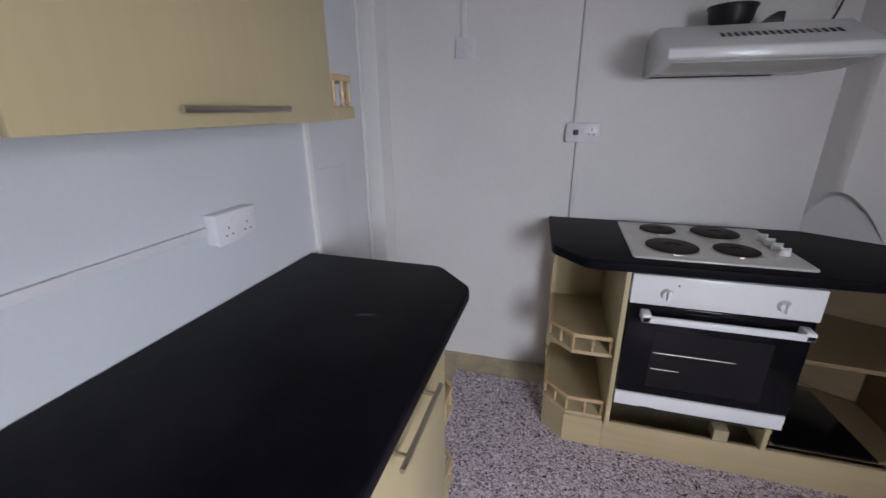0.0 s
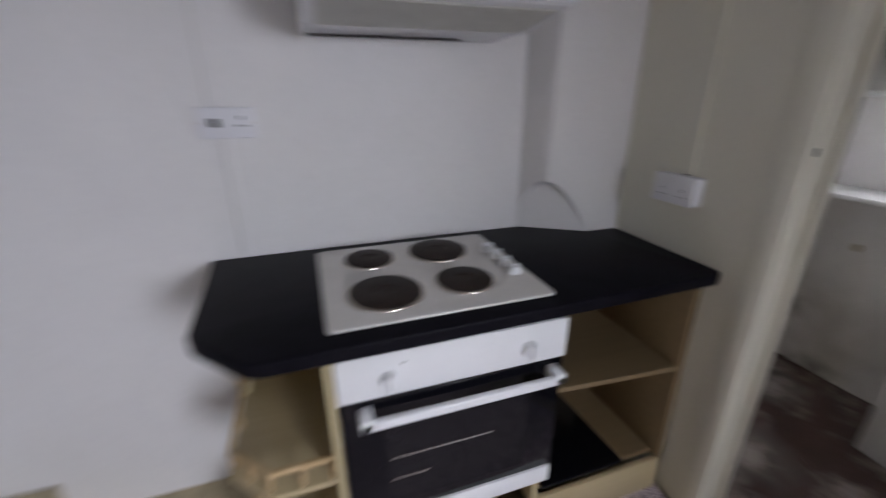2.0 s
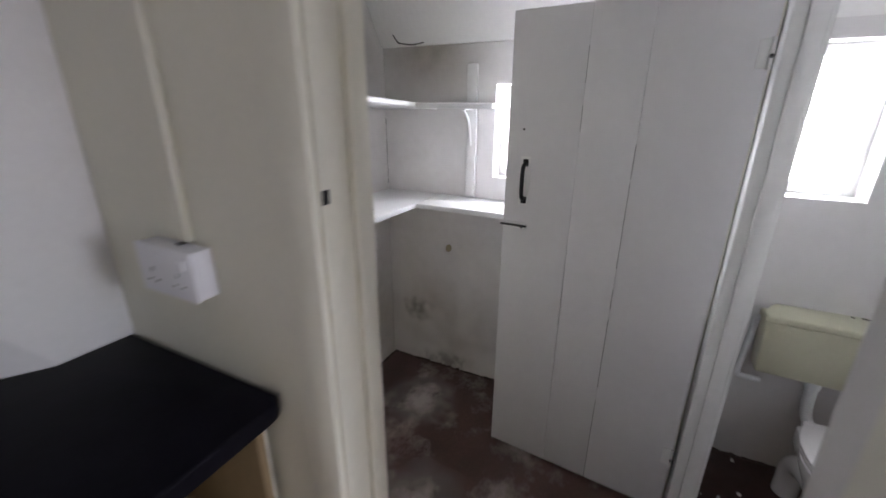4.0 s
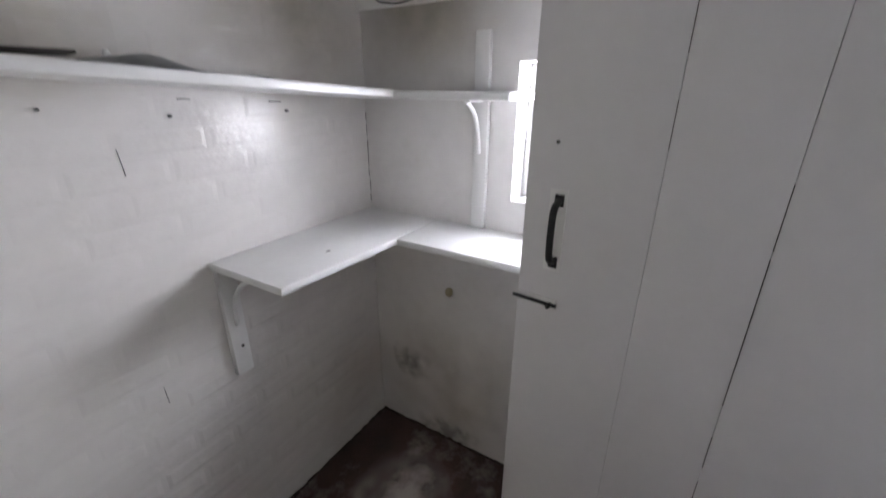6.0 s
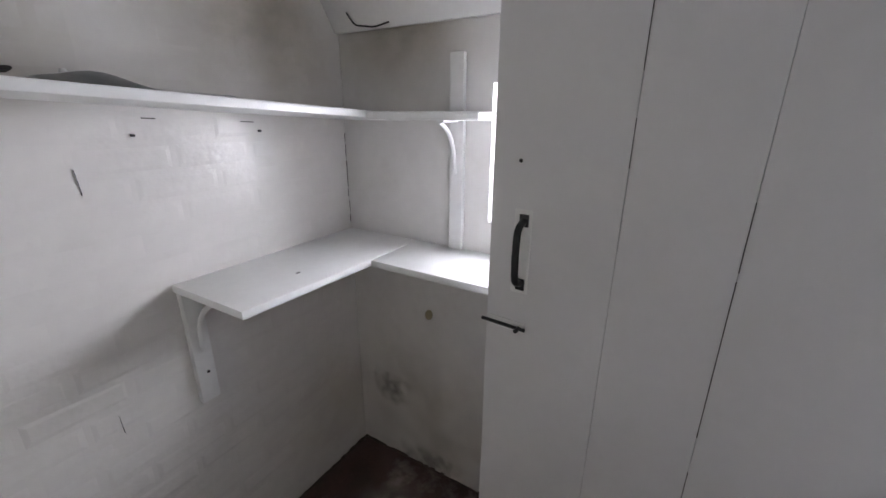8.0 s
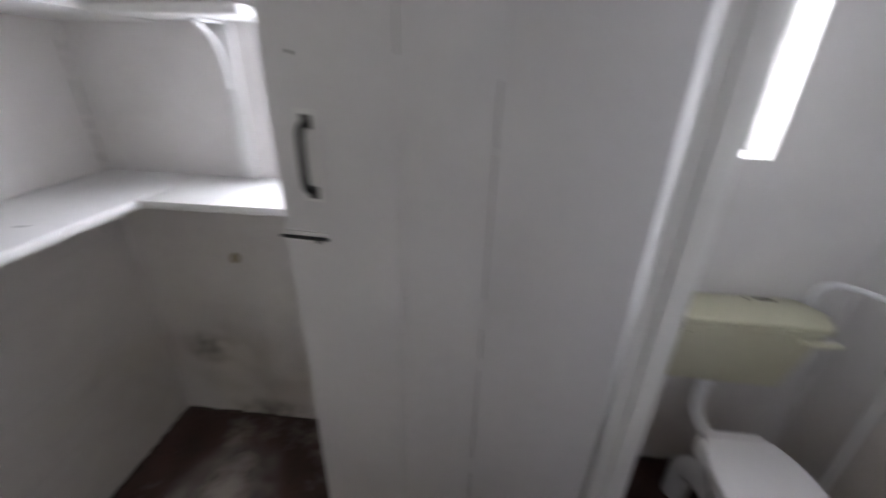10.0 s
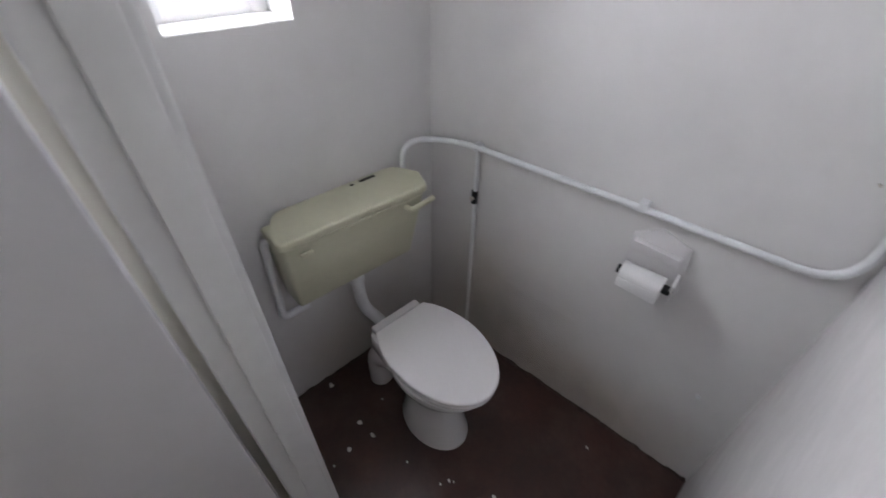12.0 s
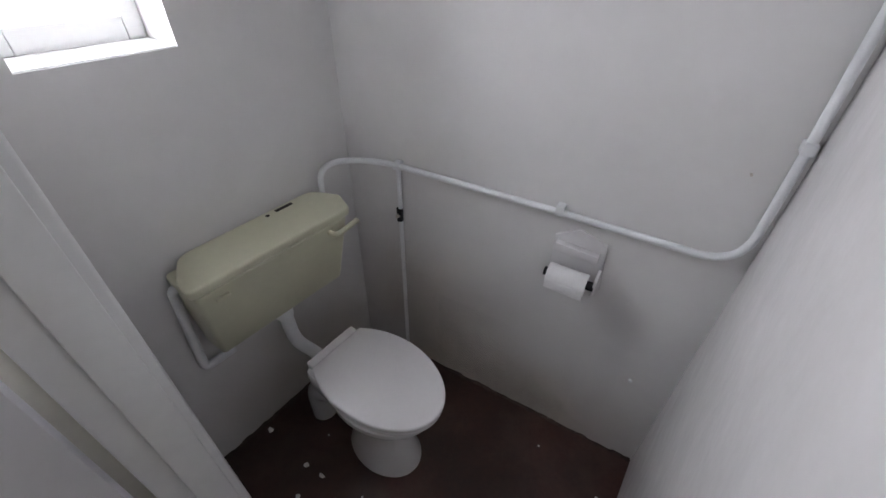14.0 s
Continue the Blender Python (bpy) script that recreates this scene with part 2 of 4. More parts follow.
def slab(bm, outline, z0, z1, bevel=0.0, seg=2):
    """A flat piece with the given outline in plan, from z0 to z1."""
    lo = [bm.verts.new((x, y, z0)) for x, y in outline]
    hi = [bm.verts.new((x, y, z1)) for x, y in outline]
    fs = [bm.faces.new(lo[::-1]), bm.faces.new(hi)]
    k = len(outline)
    for i in range(k):
        fs.append(bm.faces.new((lo[i], lo[(i + 1) % k], hi[(i + 1) % k], hi[i])))
    bmesh.ops.recalc_face_normals(bm, faces=fs)
    if bevel:
        es = {e for f in fs[:2] for e in f.edges}
        bmesh.ops.bevel(bm, geom=list(es), offset=bevel, segments=seg, profile=0.5, affect="EDGES")
    return bm


def prism(bm, profile, axis, a, b, bevel=0.0, seg=2):
    """A profile pushed along x or y from a to b. Along x the profile is (y, z), along y it is (x, z)."""
    def at(p, s):
        return (s, p[0], p[1]) if axis == "x" else (p[0], s, p[1])
    lo = [bm.verts.new(at(p, a)) for p in profile]
    hi = [bm.verts.new(at(p, b)) for p in profile]
    fs = [bm.faces.new(lo[::-1]), bm.faces.new(hi)]
    k = len(profile)
    for i in range(k):
        fs.append(bm.faces.new((lo[i], lo[(i + 1) % k], hi[(i + 1) % k], hi[i])))
    bmesh.ops.recalc_face_normals(bm, faces=fs)
    if bevel:
        es = {e for f in fs for e in f.edges}
        bmesh.ops.bevel(bm, geom=list(es), offset=bevel, segments=seg, profile=0.5, affect="EDGES")
    return bm


def rod(bm, a, b, r, seg=16, r2=None):
    a, b = Vector(a), Vector(b)
    q = (b - a).to_track_quat("Z", "Y").to_matrix().to_4x4()
    bmesh.ops.create_cone(bm, cap_ends=True, segments=seg, radius1=r, radius2=r if r2 is None else r2,
                          depth=(b - a).length, matrix=Matrix.Translation((a + b) / 2) @ q)
    return bm


def lathe(bm, center, rings, seg=28, sx=1.0, sy=1.0):
    """Rings of (radius, z) turned round a vertical axis."""
    cx, cy, cz = center
    loops = []
    for r, z in rings:
        loops.append([bm.verts.new((cx + sx * r * math.cos(2 * math.pi * i / seg), cy + sy * r * math.sin(2 * math.pi * i / seg), cz + z)) for i in range(seg)])
    for p, q in zip(loops, loops[1:]):
        for i in range(seg):
            bm.faces.new((p[i], p[(i + 1) % seg], q[(i + 1) % seg], q[i]))
    bm.faces.new(loops[0][::-1])
    bm.faces.new(loops[-1])
    bmesh.ops.recalc_face_normals(bm, faces=bm.faces[:])
    return bm


def tube(bm, pts, r, seg=12, rounds=0.0):
    """A round pipe along points, its corners rounded."""
    pts = [Vector(p) for p in pts]
    if rounds:
        out = [pts[0]]
        for a, b, c in zip(pts, pts[1:], pts[2:]):
            d0, d1 = min(rounds, (a - b).length * 0.48), min(rounds, (c - b).length * 0.48)
            p0, p1 = b + (a - b).normalized() * d0, b + (c - b).normalized() * d1
            for k in range(9):
                u = k / 8
                out.append(p0 * (1 - u) ** 2 + b * 2 * u * (1 - u) + p1 * u * u)
        out.append(pts[-1])
        pts = out
    rings, ref = [], None
    for i, p in enumerate(pts):
        d = (pts[min(i + 1, len(pts) - 1)] - pts[max(i - 1, 0)]).normalized()
        if ref is None:
            ref = d.orthogonal().normalized()
        ref = (ref - d * ref.dot(d)).normalized()
        side = d.cross(ref)
        rings.append([bm.verts.new(p + (ref * math.cos(2 * math.pi * j / seg) + side * math.sin(2 * math.pi * j / seg)) * r) for j in range(seg)])
    for a, b in zip(rings, rings[1:]):
        for j in range(seg):
            bm.faces.new((a[j], a[(j + 1) % seg], b[(j + 1) % seg], b[j]))
    bm.faces.new(rings[0][::-1])
    bm.faces.new(rings[-1])
    bmesh.ops.recalc_face_normals(bm, faces=bm.faces[:])
    return bm


def mesh_of(name, bm, mat, smooth=True):
    me = bpy.data.meshes.new(name)
    bm.to_mesh(me)
    bm.free()
    me.materials.append(mat)
    if smooth:
        me.polygons.foreach_set("use_smooth", [True] * len(me.polygons))
        me.set_sharp_from_angle(angle=radians(32))
    return me


def thing(name, at, label, category, group="", kind=""):
    """An empty at the base of a thing, that holds its parts."""
    ob = new(name)
    ob.empty_display_size = 0.05
    ob.location = at
    return tagged(ob, label, category, group, kind)


def part(name, bm, mat, parent, label="", smooth=True):
    ob = new(name, mesh_of(name, bm, mat, smooth))
    root, off = parent, Vector(parent.location)
    while root.parent:
        root = root.parent
        off = off + Vector(root.location)
    ob.parent = parent
    ob.matrix_parent_inverse = Matrix.Translation(-off) if parent.type == "EMPTY" else Matrix()
    if label:
        ob["label"] = label
    return ob


def single(name, bm, mat, label="", category="", group="", kind="", smooth=True):
    return tagged(new(name, mesh_of(name, bm, mat, smooth)), label, category, group, kind)


def structure(name, bm, mat, label, category, smooth=False):
    return single(name, bm, mat, label, category, kind="structure", smooth=smooth)


def stain(corners, mat, label):
    """A thin film on a wall or floor, for stains and painted shade, cut off by the corners given."""
    bm = bmesh.new()
    face = bm.faces.new([bm.verts.new(c) for c in corners])
    uv = bm.loops.layers.uv.new("UVMap")
    for loop, at in zip(face.loops, ((0, 0), (1, 0), (1, 1), (0, 1))):
        loop[uv].uv = at
    ob = structure("stain_shade_film", bm, mat, label, "stain")
    ob.visible_shadow = False
    return ob


def B():
    return bmesh.new()


# ---- the large structure ----
FZ = -0.12                                     # floor of the back lobby, one step down
KW, KE, KN, KS, KC = -0.87, 1.484, 2.175, -2.05, 2.50   # kitchen
LE, LP, LN = 2.972, 2.990, 2.342               # outer walls: toilet east, pantry east, pantry north
WS, WW = -0.182, 1.882                          # toilet's south and west walls
TOP = 2.75


def wall_x(bm, x0, x1, y0, y1, z0, z1, holes):
    """A wall in the plane x, with holes (ya, yb, za, zb) in order of y."""
    y = y0
    for ya, yb, za, zb in holes:
        box(bm, x0, y, z0, x1, ya, z1)
        if za > z0:
            box(bm, x0, ya, z0, x1, yb, za)
        box(bm, x0, ya, zb, x1, yb, z1)
        y = yb
    box(bm, x0, y, z0, x1, y1, z1)
    return bm


structure("floor_kitchen", slab(B(), [(-1.05, KS - 0.1), (KE + 0.11, KS - 0.1), (KE + 0.11, KN + 0.1), (-1.05, KN + 0.1)], -0.16, -0.006), M_VINYL,
          "bare beige floor boards round the carpet's edge", "floor")
cbm = slab(B(), [(-0.433, 1.985), (0.33, 1.985), (0.33, 1.70), (1.47, 1.70), (1.47, KS), (KW, KS), (KW, 1.2), (-0.433, 1.2)], -0.005, 0.003, 0.002, 1)
structure("floor_carpet", cbm, M_CARPET, "worn mottled grey and purple kitchen carpet", "carpet")
structure("floor_lobby", slab(B(), [(KE + 0.11, 0.72), (LE + 0.2, 0.72), (LE + 0.2, LN + 0.15), (KE + 0.11, LN + 0.15)], FZ - 0.1, FZ), M_FLOOR,
          "dusty dark brown painted concrete floor", "floor")
structure("floor_toilet", slab(B(), [(KE + 0.11, WS - 0.15), (LE + 0.2, WS - 0.15), (LE + 0.2, 0.72), (KE + 0.11, 0.72)], FZ - 0.1, FZ), M_WCFLOOR,
          "dark red-brown painted concrete toilet floor", "floor")
structure("wall_north", box(B(), -1.1, KN, -0.15, KE, KN + 0.12, TOP), M_WALL, "white painted kitchen wall behind the hob", "wall")
structure("wall_west", box(B(), KW - 0.15, KS, -0.15, KW, 1.40, TOP), M_SIDE_SHADED, "white wall above the worktop with bluish shade in its colour", "wall")
structure("wall_west_recess", box(B(), -1.1, 1.40, -0.15, -0.935, KN, TOP), M_GREY_SHADED, "white recess wall with its shade put in as grey", "wall")
structure("wall_south", box(B(), -1.1, KS - 0.15, -0.15, KE + 0.11, KS, TOP), M_WALL, "white painted plain kitchen wall", "wall")
structure("ceiling_kitchen", box(B(), -1.1, KS - 0.15, KC, KE, KN + 0.12, KC + 0.08), M_CEIL, "white painted kitchen ceiling", "ceiling")
WIN_K = (-1.70, -0.70, 0.88, 1.94)
DY0, DY1, DZ = 0.788, 1.440, 1.98              # doorway from the kitchen to the lobby
structure("wall_east", wall_x(B(), KE, KE + 0.11, KS, LN + 0.15, -0.2, TOP, [WIN_K, (DY0, DY1, -0.2, DZ)]), M_CREAM,
          "cream painted wall with the doorway to the lobby", "wall")
structure("door_sill", box(B(), KE, DY0, -0.2, KE + 0.11, DY1, -0.003, 0.004), M_VINYL, "worn wooden threshold step", "threshold")
WIN_P = (1.30, 1.723, 1.064, 1.496)
WIN_T = (0.337, 0.590, 1.083, 1.613)
structure("wall_pantry_east", wall_x(B(), LP, LE + 0.2, 0.725, LN + 0.15, FZ - 0.1, 2.0, [WIN_P]), M_RENDER,
          "grimy white painted pantry wall with a small window", "wall")
structure("wall_toilet_east", wall_x(B(), LE, LE + 0.2, WS - 0.15, 0.725, FZ - 0.1, 2.0, [WIN_T]), M_WC,
          "white painted toilet wall with a small window", "wall")
structure("wall_pantry_north", box(B(), KE + 0.11, LN, FZ - 0.1, LP, LN + 0.15, TOP), M_BRICK, "white painted brick wall behind the shelves", "brick wall")
SA = math.atan(0.105)                          # the toilet's south wall is out of square


def on_south(s, off, z):
    """A place on the toilet's south wall: along it, out from it, height."""
    return (WW + s * math.cos(SA) - off * math.sin(SA), -0.165 + s * math.sin(SA) + off * math.cos(SA), z)


swo = [on_south(-0.12, 0, 0)[:2], on_south((LE - WW) / math.cos(SA), 0, 0)[:2], (LE, -0.33), (WW - 0.12, -0.33)]
structure("wall_toilet_south", slab(B(), swo, FZ - 0.1, TOP), M_WC, "white painted toilet wall behind the pipe", "wall")
structure("wall_toilet_west", prism(B(), [(WW - 0.1, FZ - 0.1), (WW - 0.006, FZ - 0.1), (WW + 0.058, TOP), (WW - 0.1, TOP)], "y", -0.168, 0.69), M_WC, "white painted toilet side wall", "wall")
structure("wall_lobby_south", box(B(), KE + 0.11, 0.57, FZ - 0.1, WW - 0.1, 0.69, TOP), M_WALL, "white painted short lobby wall", "wall")
structure("wall_partition", box(B(), 2.60, 0.690, FZ - 0.1, LP, 0.765, TOP), M_WC, "white partition between pantry and toilet", "wall")
structure("ceiling_lobby", prism(B(), [(KE + 0.11, 2.34), (2.80, 1.95), (LE, 1.675), (LE + 0.2, 1.675), (LE + 0.2, 1.80), (2.85, 2.05), (KE + 0.11, 2.46)], "y",
          WS - 0.15, LN + 0.15), M_CEIL, "white painted sloping lean-to ceiling", "ceiling")
structure("ground", slab(B(), [(-60, -60), (60, -60), (60, 60), (-60, 60)], -0.6, -0.3), M_VINYL, "pale yard outside the windows", "ground")

# ---- kitchen: fixed parts of the room ----
structure("trim", box(B(), KW - 0.02, 1.385, 0.0, KW + 0.012, 1.412, 2.3, 0.003), M_GLOSS, "white corner bead at the end of the wall", "trim")
structure("trim_post", box(B(), -0.935, 2.03, 0.0, -0.852, KN, KC, 0.004), M_GLOSS, "white boxed upright in the corner", "trim")
structure("trim_bead", box(B(), -0.934, 1.985, 0.16, -0.920, 2.008, KC, 0.003), M_GLOSS, "thin white upright bead", "trim")
structure("low_boxing", box(B(), -0.934, 1.405, -0.005, -0.597, KN - 0.003, 0.157, 0.004), M_VINYL, "low beige wooden box along the wall", "boxing")
hatch = thing("access_hatch", (-0.933, 1.63, 0.75), "flat white access hatch, its panel greyed for the recess shade", "hatch")
part("panel", box(B(), -0.934, 1.50, 0.74, -0.924, 1.775, 1.205, 0.003), M_GREY_SHADED, hatch)
part("edge_strip", box(B(), -0.934, 1.478, 0.74, -0.916, 1.496, 1.215, 0.003), M_GLOSS, hatch)

# boxed-in corner behind the worktop: its square corner is cut away above the worktop under an arched edge
BOX_C, BOX_E = (1.146, 2.034), (KE, 2.030)      # outer corner, and where the front meets the wall
arch = []
for k in range(15):
    u = k / 14
    if u < 0.4:
        w = u / 0.4
        arch.append((1.118 + (BOX_C[0] - 1.118) * w, KN + (BOX_C[1] - KN) * w, 0.975 + 0.140 * math.sin(math.pi / 2 * w ** 0.8)))
    else:
        w = (u - 0.4) / 0.6
        arch.append((BOX_C[0] + (1.345 - BOX_C[0]) * w, BOX_C[1] + (BOX_E[1] - BOX_C[1]) * w * 0.6, 1.115 - 0.205 * w ** 1.7))
cbx = B()
top = [cbx.verts.new((x, y, KC)) for x, y, z in arch]
rim = [cbx.verts.new(p) for p in arch]
mid, foot = [], []
for k, (x, y, z) in enumerate(arch):
    u = k / 14
    fx, fy = 1.119 + (1.345 - 1.119) * u, KN - 0.001 + (BOX_C[1] - 0.002 - KN) * u
    mid.append(cbx.verts.new((x + (fx - x) * 0.75, y + (fy - y) * 0.75, 0.905 + (z - 0.905) * 0.88)))
    foot.append(cbx.verts.new((fx, fy, 0.905)))
for k in range(14):
    for a, b in ((top, rim), (rim, mid), (mid, foot)):
        cbx.faces.new((a[k], a[k + 1], b[k + 1], b[k]))
et, eb = cbx.verts.new((*BOX_E, KC)), cbx.verts.new((*BOX_E, 0.905))
cbx.faces.new((top[-1], et, eb, rim[-1]))
cbx.faces.new((rim[-1], eb, foot[-1], mid[-1]))
bmesh.ops.remove_doubles(cbx, verts=cbx.verts[:], dist=0.0005)
bmesh.ops.recalc_face_normals(cbx, faces=cbx.faces[:])
structure("corner_boxing", cbx, M_WALL, "white boxed-in corner with an arched cut-away foot", "boxing", smooth=True)

# door frame between kitchen and lobby
df = thing("door_frame", (KE, 1.15, 0), "cream gloss painted door frame of the lobby doorway", "door frame", kind="structure")
part("architrave", box(B(), KE - 0.016, DY1 + 0.002, 0.0, KE, DY1 + 0.068, DZ + 0.06, 0.004), M_CREAM, df)
part("architrave", box(B(), KE - 0.016, DY0 - 0.068, 0.0, KE, DY0 - 0.002, DZ + 0.06, 0.004), M_CREAM, df)
part("architrave", box(B(), KE - 0.016, DY0 - 0.068, DZ + 0.002, KE, DY1 + 0.068, DZ + 0.068, 0.004), M_CREAM, df)
part("jamb", box(B(), KE - 0.003, DY1 - 0.004, 0.0, KE + 0.113, DY1 + 0.004, DZ, 0.002), M_CREAM, df)
part("jamb", box(B(), KE - 0.003, DY0 - 0.004, 0.0, KE + 0.113, DY0 + 0.004, DZ, 0.002), M_CREAM, df)
part("stop_bead", box(B(), KE + 0.055, DY1 - 0.018, 0.0, KE + 0.085, DY1 - 0.004, DZ, 0.003), M_CREAM, df)
part("strike_plate", box(B(), KE - 0.002, DY1 - 0.0055, 1.265, KE + 0.012, DY1 - 0.004, 1.285, 0.001), M_IRON, df, "small dark metal strike plate")
part("hinge", box(B(), KE + 0.002, DY0 + 0.004, 1.29, KE + 0.03, DY0 + 0.010, 1.365, 0.001), M_IRON, df, "dark metal hinge leaf")

# kitchen window behind the walk
kw = thing("window_1", (KE, -1.2, 0.88), "white framed kitchen window full of daylight", "window", kind="structure")
ya, yb, za, zb = WIN_K
for y0, y1 in ((ya, ya + 0.05), (yb - 0.05, yb)):
    part("window_frame", box(B(), KE + 0.06, y0, za, KE + 0.10, y1, zb, 0.004), M_GLOSS, kw)
for z0, z1 in ((za, za + 0.05), (zb - 0.05, zb)):
    part("window_frame", box(B(), KE + 0.06, ya + 0.05, z0, KE + 0.10, yb - 0.05, z1, 0.004), M_GLOSS, kw)
part("window_sill", box(B(), KE - 0.03, ya - 0.02, za - 0.03, KE + 0.06, yb + 0.02, za + 0.002, 0.005), M_GLOSS, kw)


# ---- kitchen: units and worktops ----
def rounded(outline, cuts):
    """Outline with chosen corners cut by a distance: {index: distance}."""
    out, k = [], len(outline)
    for i, p in enumerate(outline):
        if i in cuts:
            a, b, c = Vector(outline[i - 1]), Vector(p), Vector(outline[(i + 1) % k])
            p0, p1 = b + (a - b).normalized() * cuts[i], b + (c - b).normalized() * cuts[i]
            for s in range(5):
                u = s / 4
                q = p0 * (1 - u) ** 2 + b * 2 * u * (1 - u) + p1 * u * u
                out.append((q.x, q.y))
        else:
            out.append(tuple(p))
    return out


hob_top = [(0.020, KN - 0.002), (0.048, 1.685), (0.180, 1.542), (KE - 0.018, 1.562), (KE - 0.003, 1.58), (KE - 0.003, 2.028), (1.345, 2.030), (1.122, KN - 0.002)]
single("worktop", slab(B(), rounded(hob_top, {1: 0.03, 2: 0.03, 3: 0.02}), 0.872, 0.91, 0.007, 3), M_WORKTOP,
       "matt black worktop with a cut corner round the hob", "worktop")
left_top = [(KW + 0.002, KS + 0.01), (-0.188, KS + 0.01), (-0.188, 1.188), (-0.332, 1.342), (KW + 0.002, 1.347)]
single("worktop", slab(B(), rounded(left_top, {2: 0.035, 3: 0.03}), 0.872, 0.91, 0.007, 3), M_WORKTOP,
       "long matt black worktop along the wall with a cut end", "worktop")
single("scuff_mark", slab(B(), [(-0.455, 0.925), (-0.43, 0.930), (-0.415, 0.936), (-0.398, 0.938), (-0.408, 0.944), (-0.425, 0.940), (-0.44, 0.935)], 0.9101, 0.9104), M_SCUFF, "faint pale scuff on the black worktop", "mark")


def gallery(unit, path, z0, h, posts):
    """A little rail of turned spindles along a path in plan."""
    for a, b in zip(path, path[1:]):
        bm = B()
        d = (Vector(b) - Vector(a)).normalized()
        n = Vector((-d.y, d.x)) * 0.007
        o = [Vector(a) + n, Vector(b) + n, Vector(b) - n, Vector(a) - n]
        slab(bm, [(p.x, p.y) for p in o], z0 + h - 0.018, z0 + h, 0.004, 2)
        part("rail", bm, M_PINE, unit)
    for k, (x, y) in enumerate(posts):
        bm = B()
        r = 0.0055
        lathe(bm, (x, y, z0), [(r, 0), (r * 1.3, 0.006), (r * 0.7, 0.012), (r * 1.5, h * 0.4), (r * 0.7, h * 0.62), (r * 1.3, h - 0.018), (r, h - 0.012)], 10)
        part("spindle", bm, M_PINE, unit)


def open_end_unit(name, at, outline, z_shelves, panel_boxes, label, group):
    u = thing(name, at, label, "shelf unit", group)
    for z in z_shelves:
        part("shelf", slab(B(), outline, z - 0.018, z, 0.003, 2), M_MAPLE_H, u)
    for bx in panel_boxes:
        part("side_panel", box(B(), *bx, 0.002), M_MAPLE, u)
    return u


# end unit beside the oven
u = open_end_unit("end_shelf_unit", (0.2, 1.9, 0.0), [(0.062, KN - 0.02), (0.062, 1.70), (0.165, 1.602), (0.325, 1.602), (0.325, KN - 0.02)],
                  (0.168, 0.482), [(0.326, 1.575, 0.150, 0.345, KN - 0.02, 0.870)],
                  "pale maple open end unit with small pine gallery rails", "kitchen base units")
part("back_panel", box(B(), 0.064, KN - 0.02, 0.15, 0.325, KN - 0.008, 0.87), M_MAPLE, u)
part("wall_post", box(B(), 0.058, 2.02, 0.15, 0.078, KN - 0.02, 0.87, 0.002), M_MAPLE, u)
part("plinth", slab(B(), [(0.066, KN - 0.02), (0.066, 1.69), (0.160, 1.600), (0.325, 1.600), (0.325, KN - 0.02)], 0.0, 0.149, 0.002, 1), M_MAPLE_H, u)
for zs in (0.168, 0.482):
    gallery(u, [(0.072, 2.0), (0.072, 1.71), (0.170, 1.612), (0.322, 1.612)], zs, 0.075,
            [(0.072, 1.86), (0.072, 1.72), (0.118, 1.664), (0.168, 1.616), (0.245, 1.612), (0.316, 1.612)])
part("upright_rail", box(B(), 0.058, 1.985, 0.50, 0.070, 2.0, 0.72, 0.003), M_PINE, u)

# oven housing and open shelf unit
hu = thing("oven_housing", (0.65, 1.9, 0.0), "pale maple oven housing on a plinth", "base unit", "kitchen base units")
part("plinth", box(B(), 0.326, 1.600, 0.0, 1.455, 1.618, 0.149, 0.002), M_MAPLE_H, hu)
part("base_panel", box(B(), 0.347, 1.90, 0.150, 0.955, KN - 0.02, 0.168, 0.002), M_MAPLE_H, hu)
# maple unit's back coloured near black, as shade of the void under the oven
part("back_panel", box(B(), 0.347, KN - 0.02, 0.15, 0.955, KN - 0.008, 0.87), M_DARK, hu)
part("bracket", box(B(), 0.745, 1.60, 0.152, 0.80, 1.66, 0.205, 0.004), M_VINYL, hu, "loose wooden block under the oven")
part("side_panel", box(B(), 0.905, 1.585, 0.152, 0.925, 1.75, 0.26, 0.002), M_MAPLE, hu)
ou = thing("open_shelf_unit", (1.2, 1.9, 0.0), "brown board base unit coloured darker for inner shade, its doors missing and one shelf", "base unit", "kitchen base units")
part("side_panel", box(B(), 1.437, 1.60, 0.150, 1.455, 2.0, 0.870, 0.002), M_CARCASS_SHADED, ou)
part("side_panel", box(B(), 0.957, 1.66, 0.150, 0.972, KN - 0.02, 0.870, 0.002), M_CARCASS_SHADED, ou)
part("shelf", slab(B(), [(0.973, 1.64), (1.436, 1.605), (1.436, 2.0), (1.12, KN - 0.022), (0.973, KN - 0.022)], 0.538, 0.556, 0.002, 1), M_CARCASS_SHADED, ou)
part("base_panel", slab(B(), [(0.957, 1.632), (1.436, 1.632), (1.436, 2.0), (1.12, KN - 0.022), (0.957, KN - 0.022)], 0.150, 0.168, 0.002, 1), M_CARCASS_SHADED, ou)
part("back_panel", slab(B(), [(0.973, KN - 0.020), (1.12, KN - 0.020), (1.436, 2.005), (1.436, 2.017), (1.125, KN - 0.008), (0.973, KN - 0.008)], 0.17, 0.868), M_CARCASS_SHADED, ou)
part("filler_strip", box(B(), 1.456, 1.61, 0.0, KE - 0.018, 1.64, 0.870, 0.002), M_CREAM, ou)
bs = thing("black_tray", (1.12, 1.8, 0.169), "shiny black glass sheet lying in the open unit", "tray")
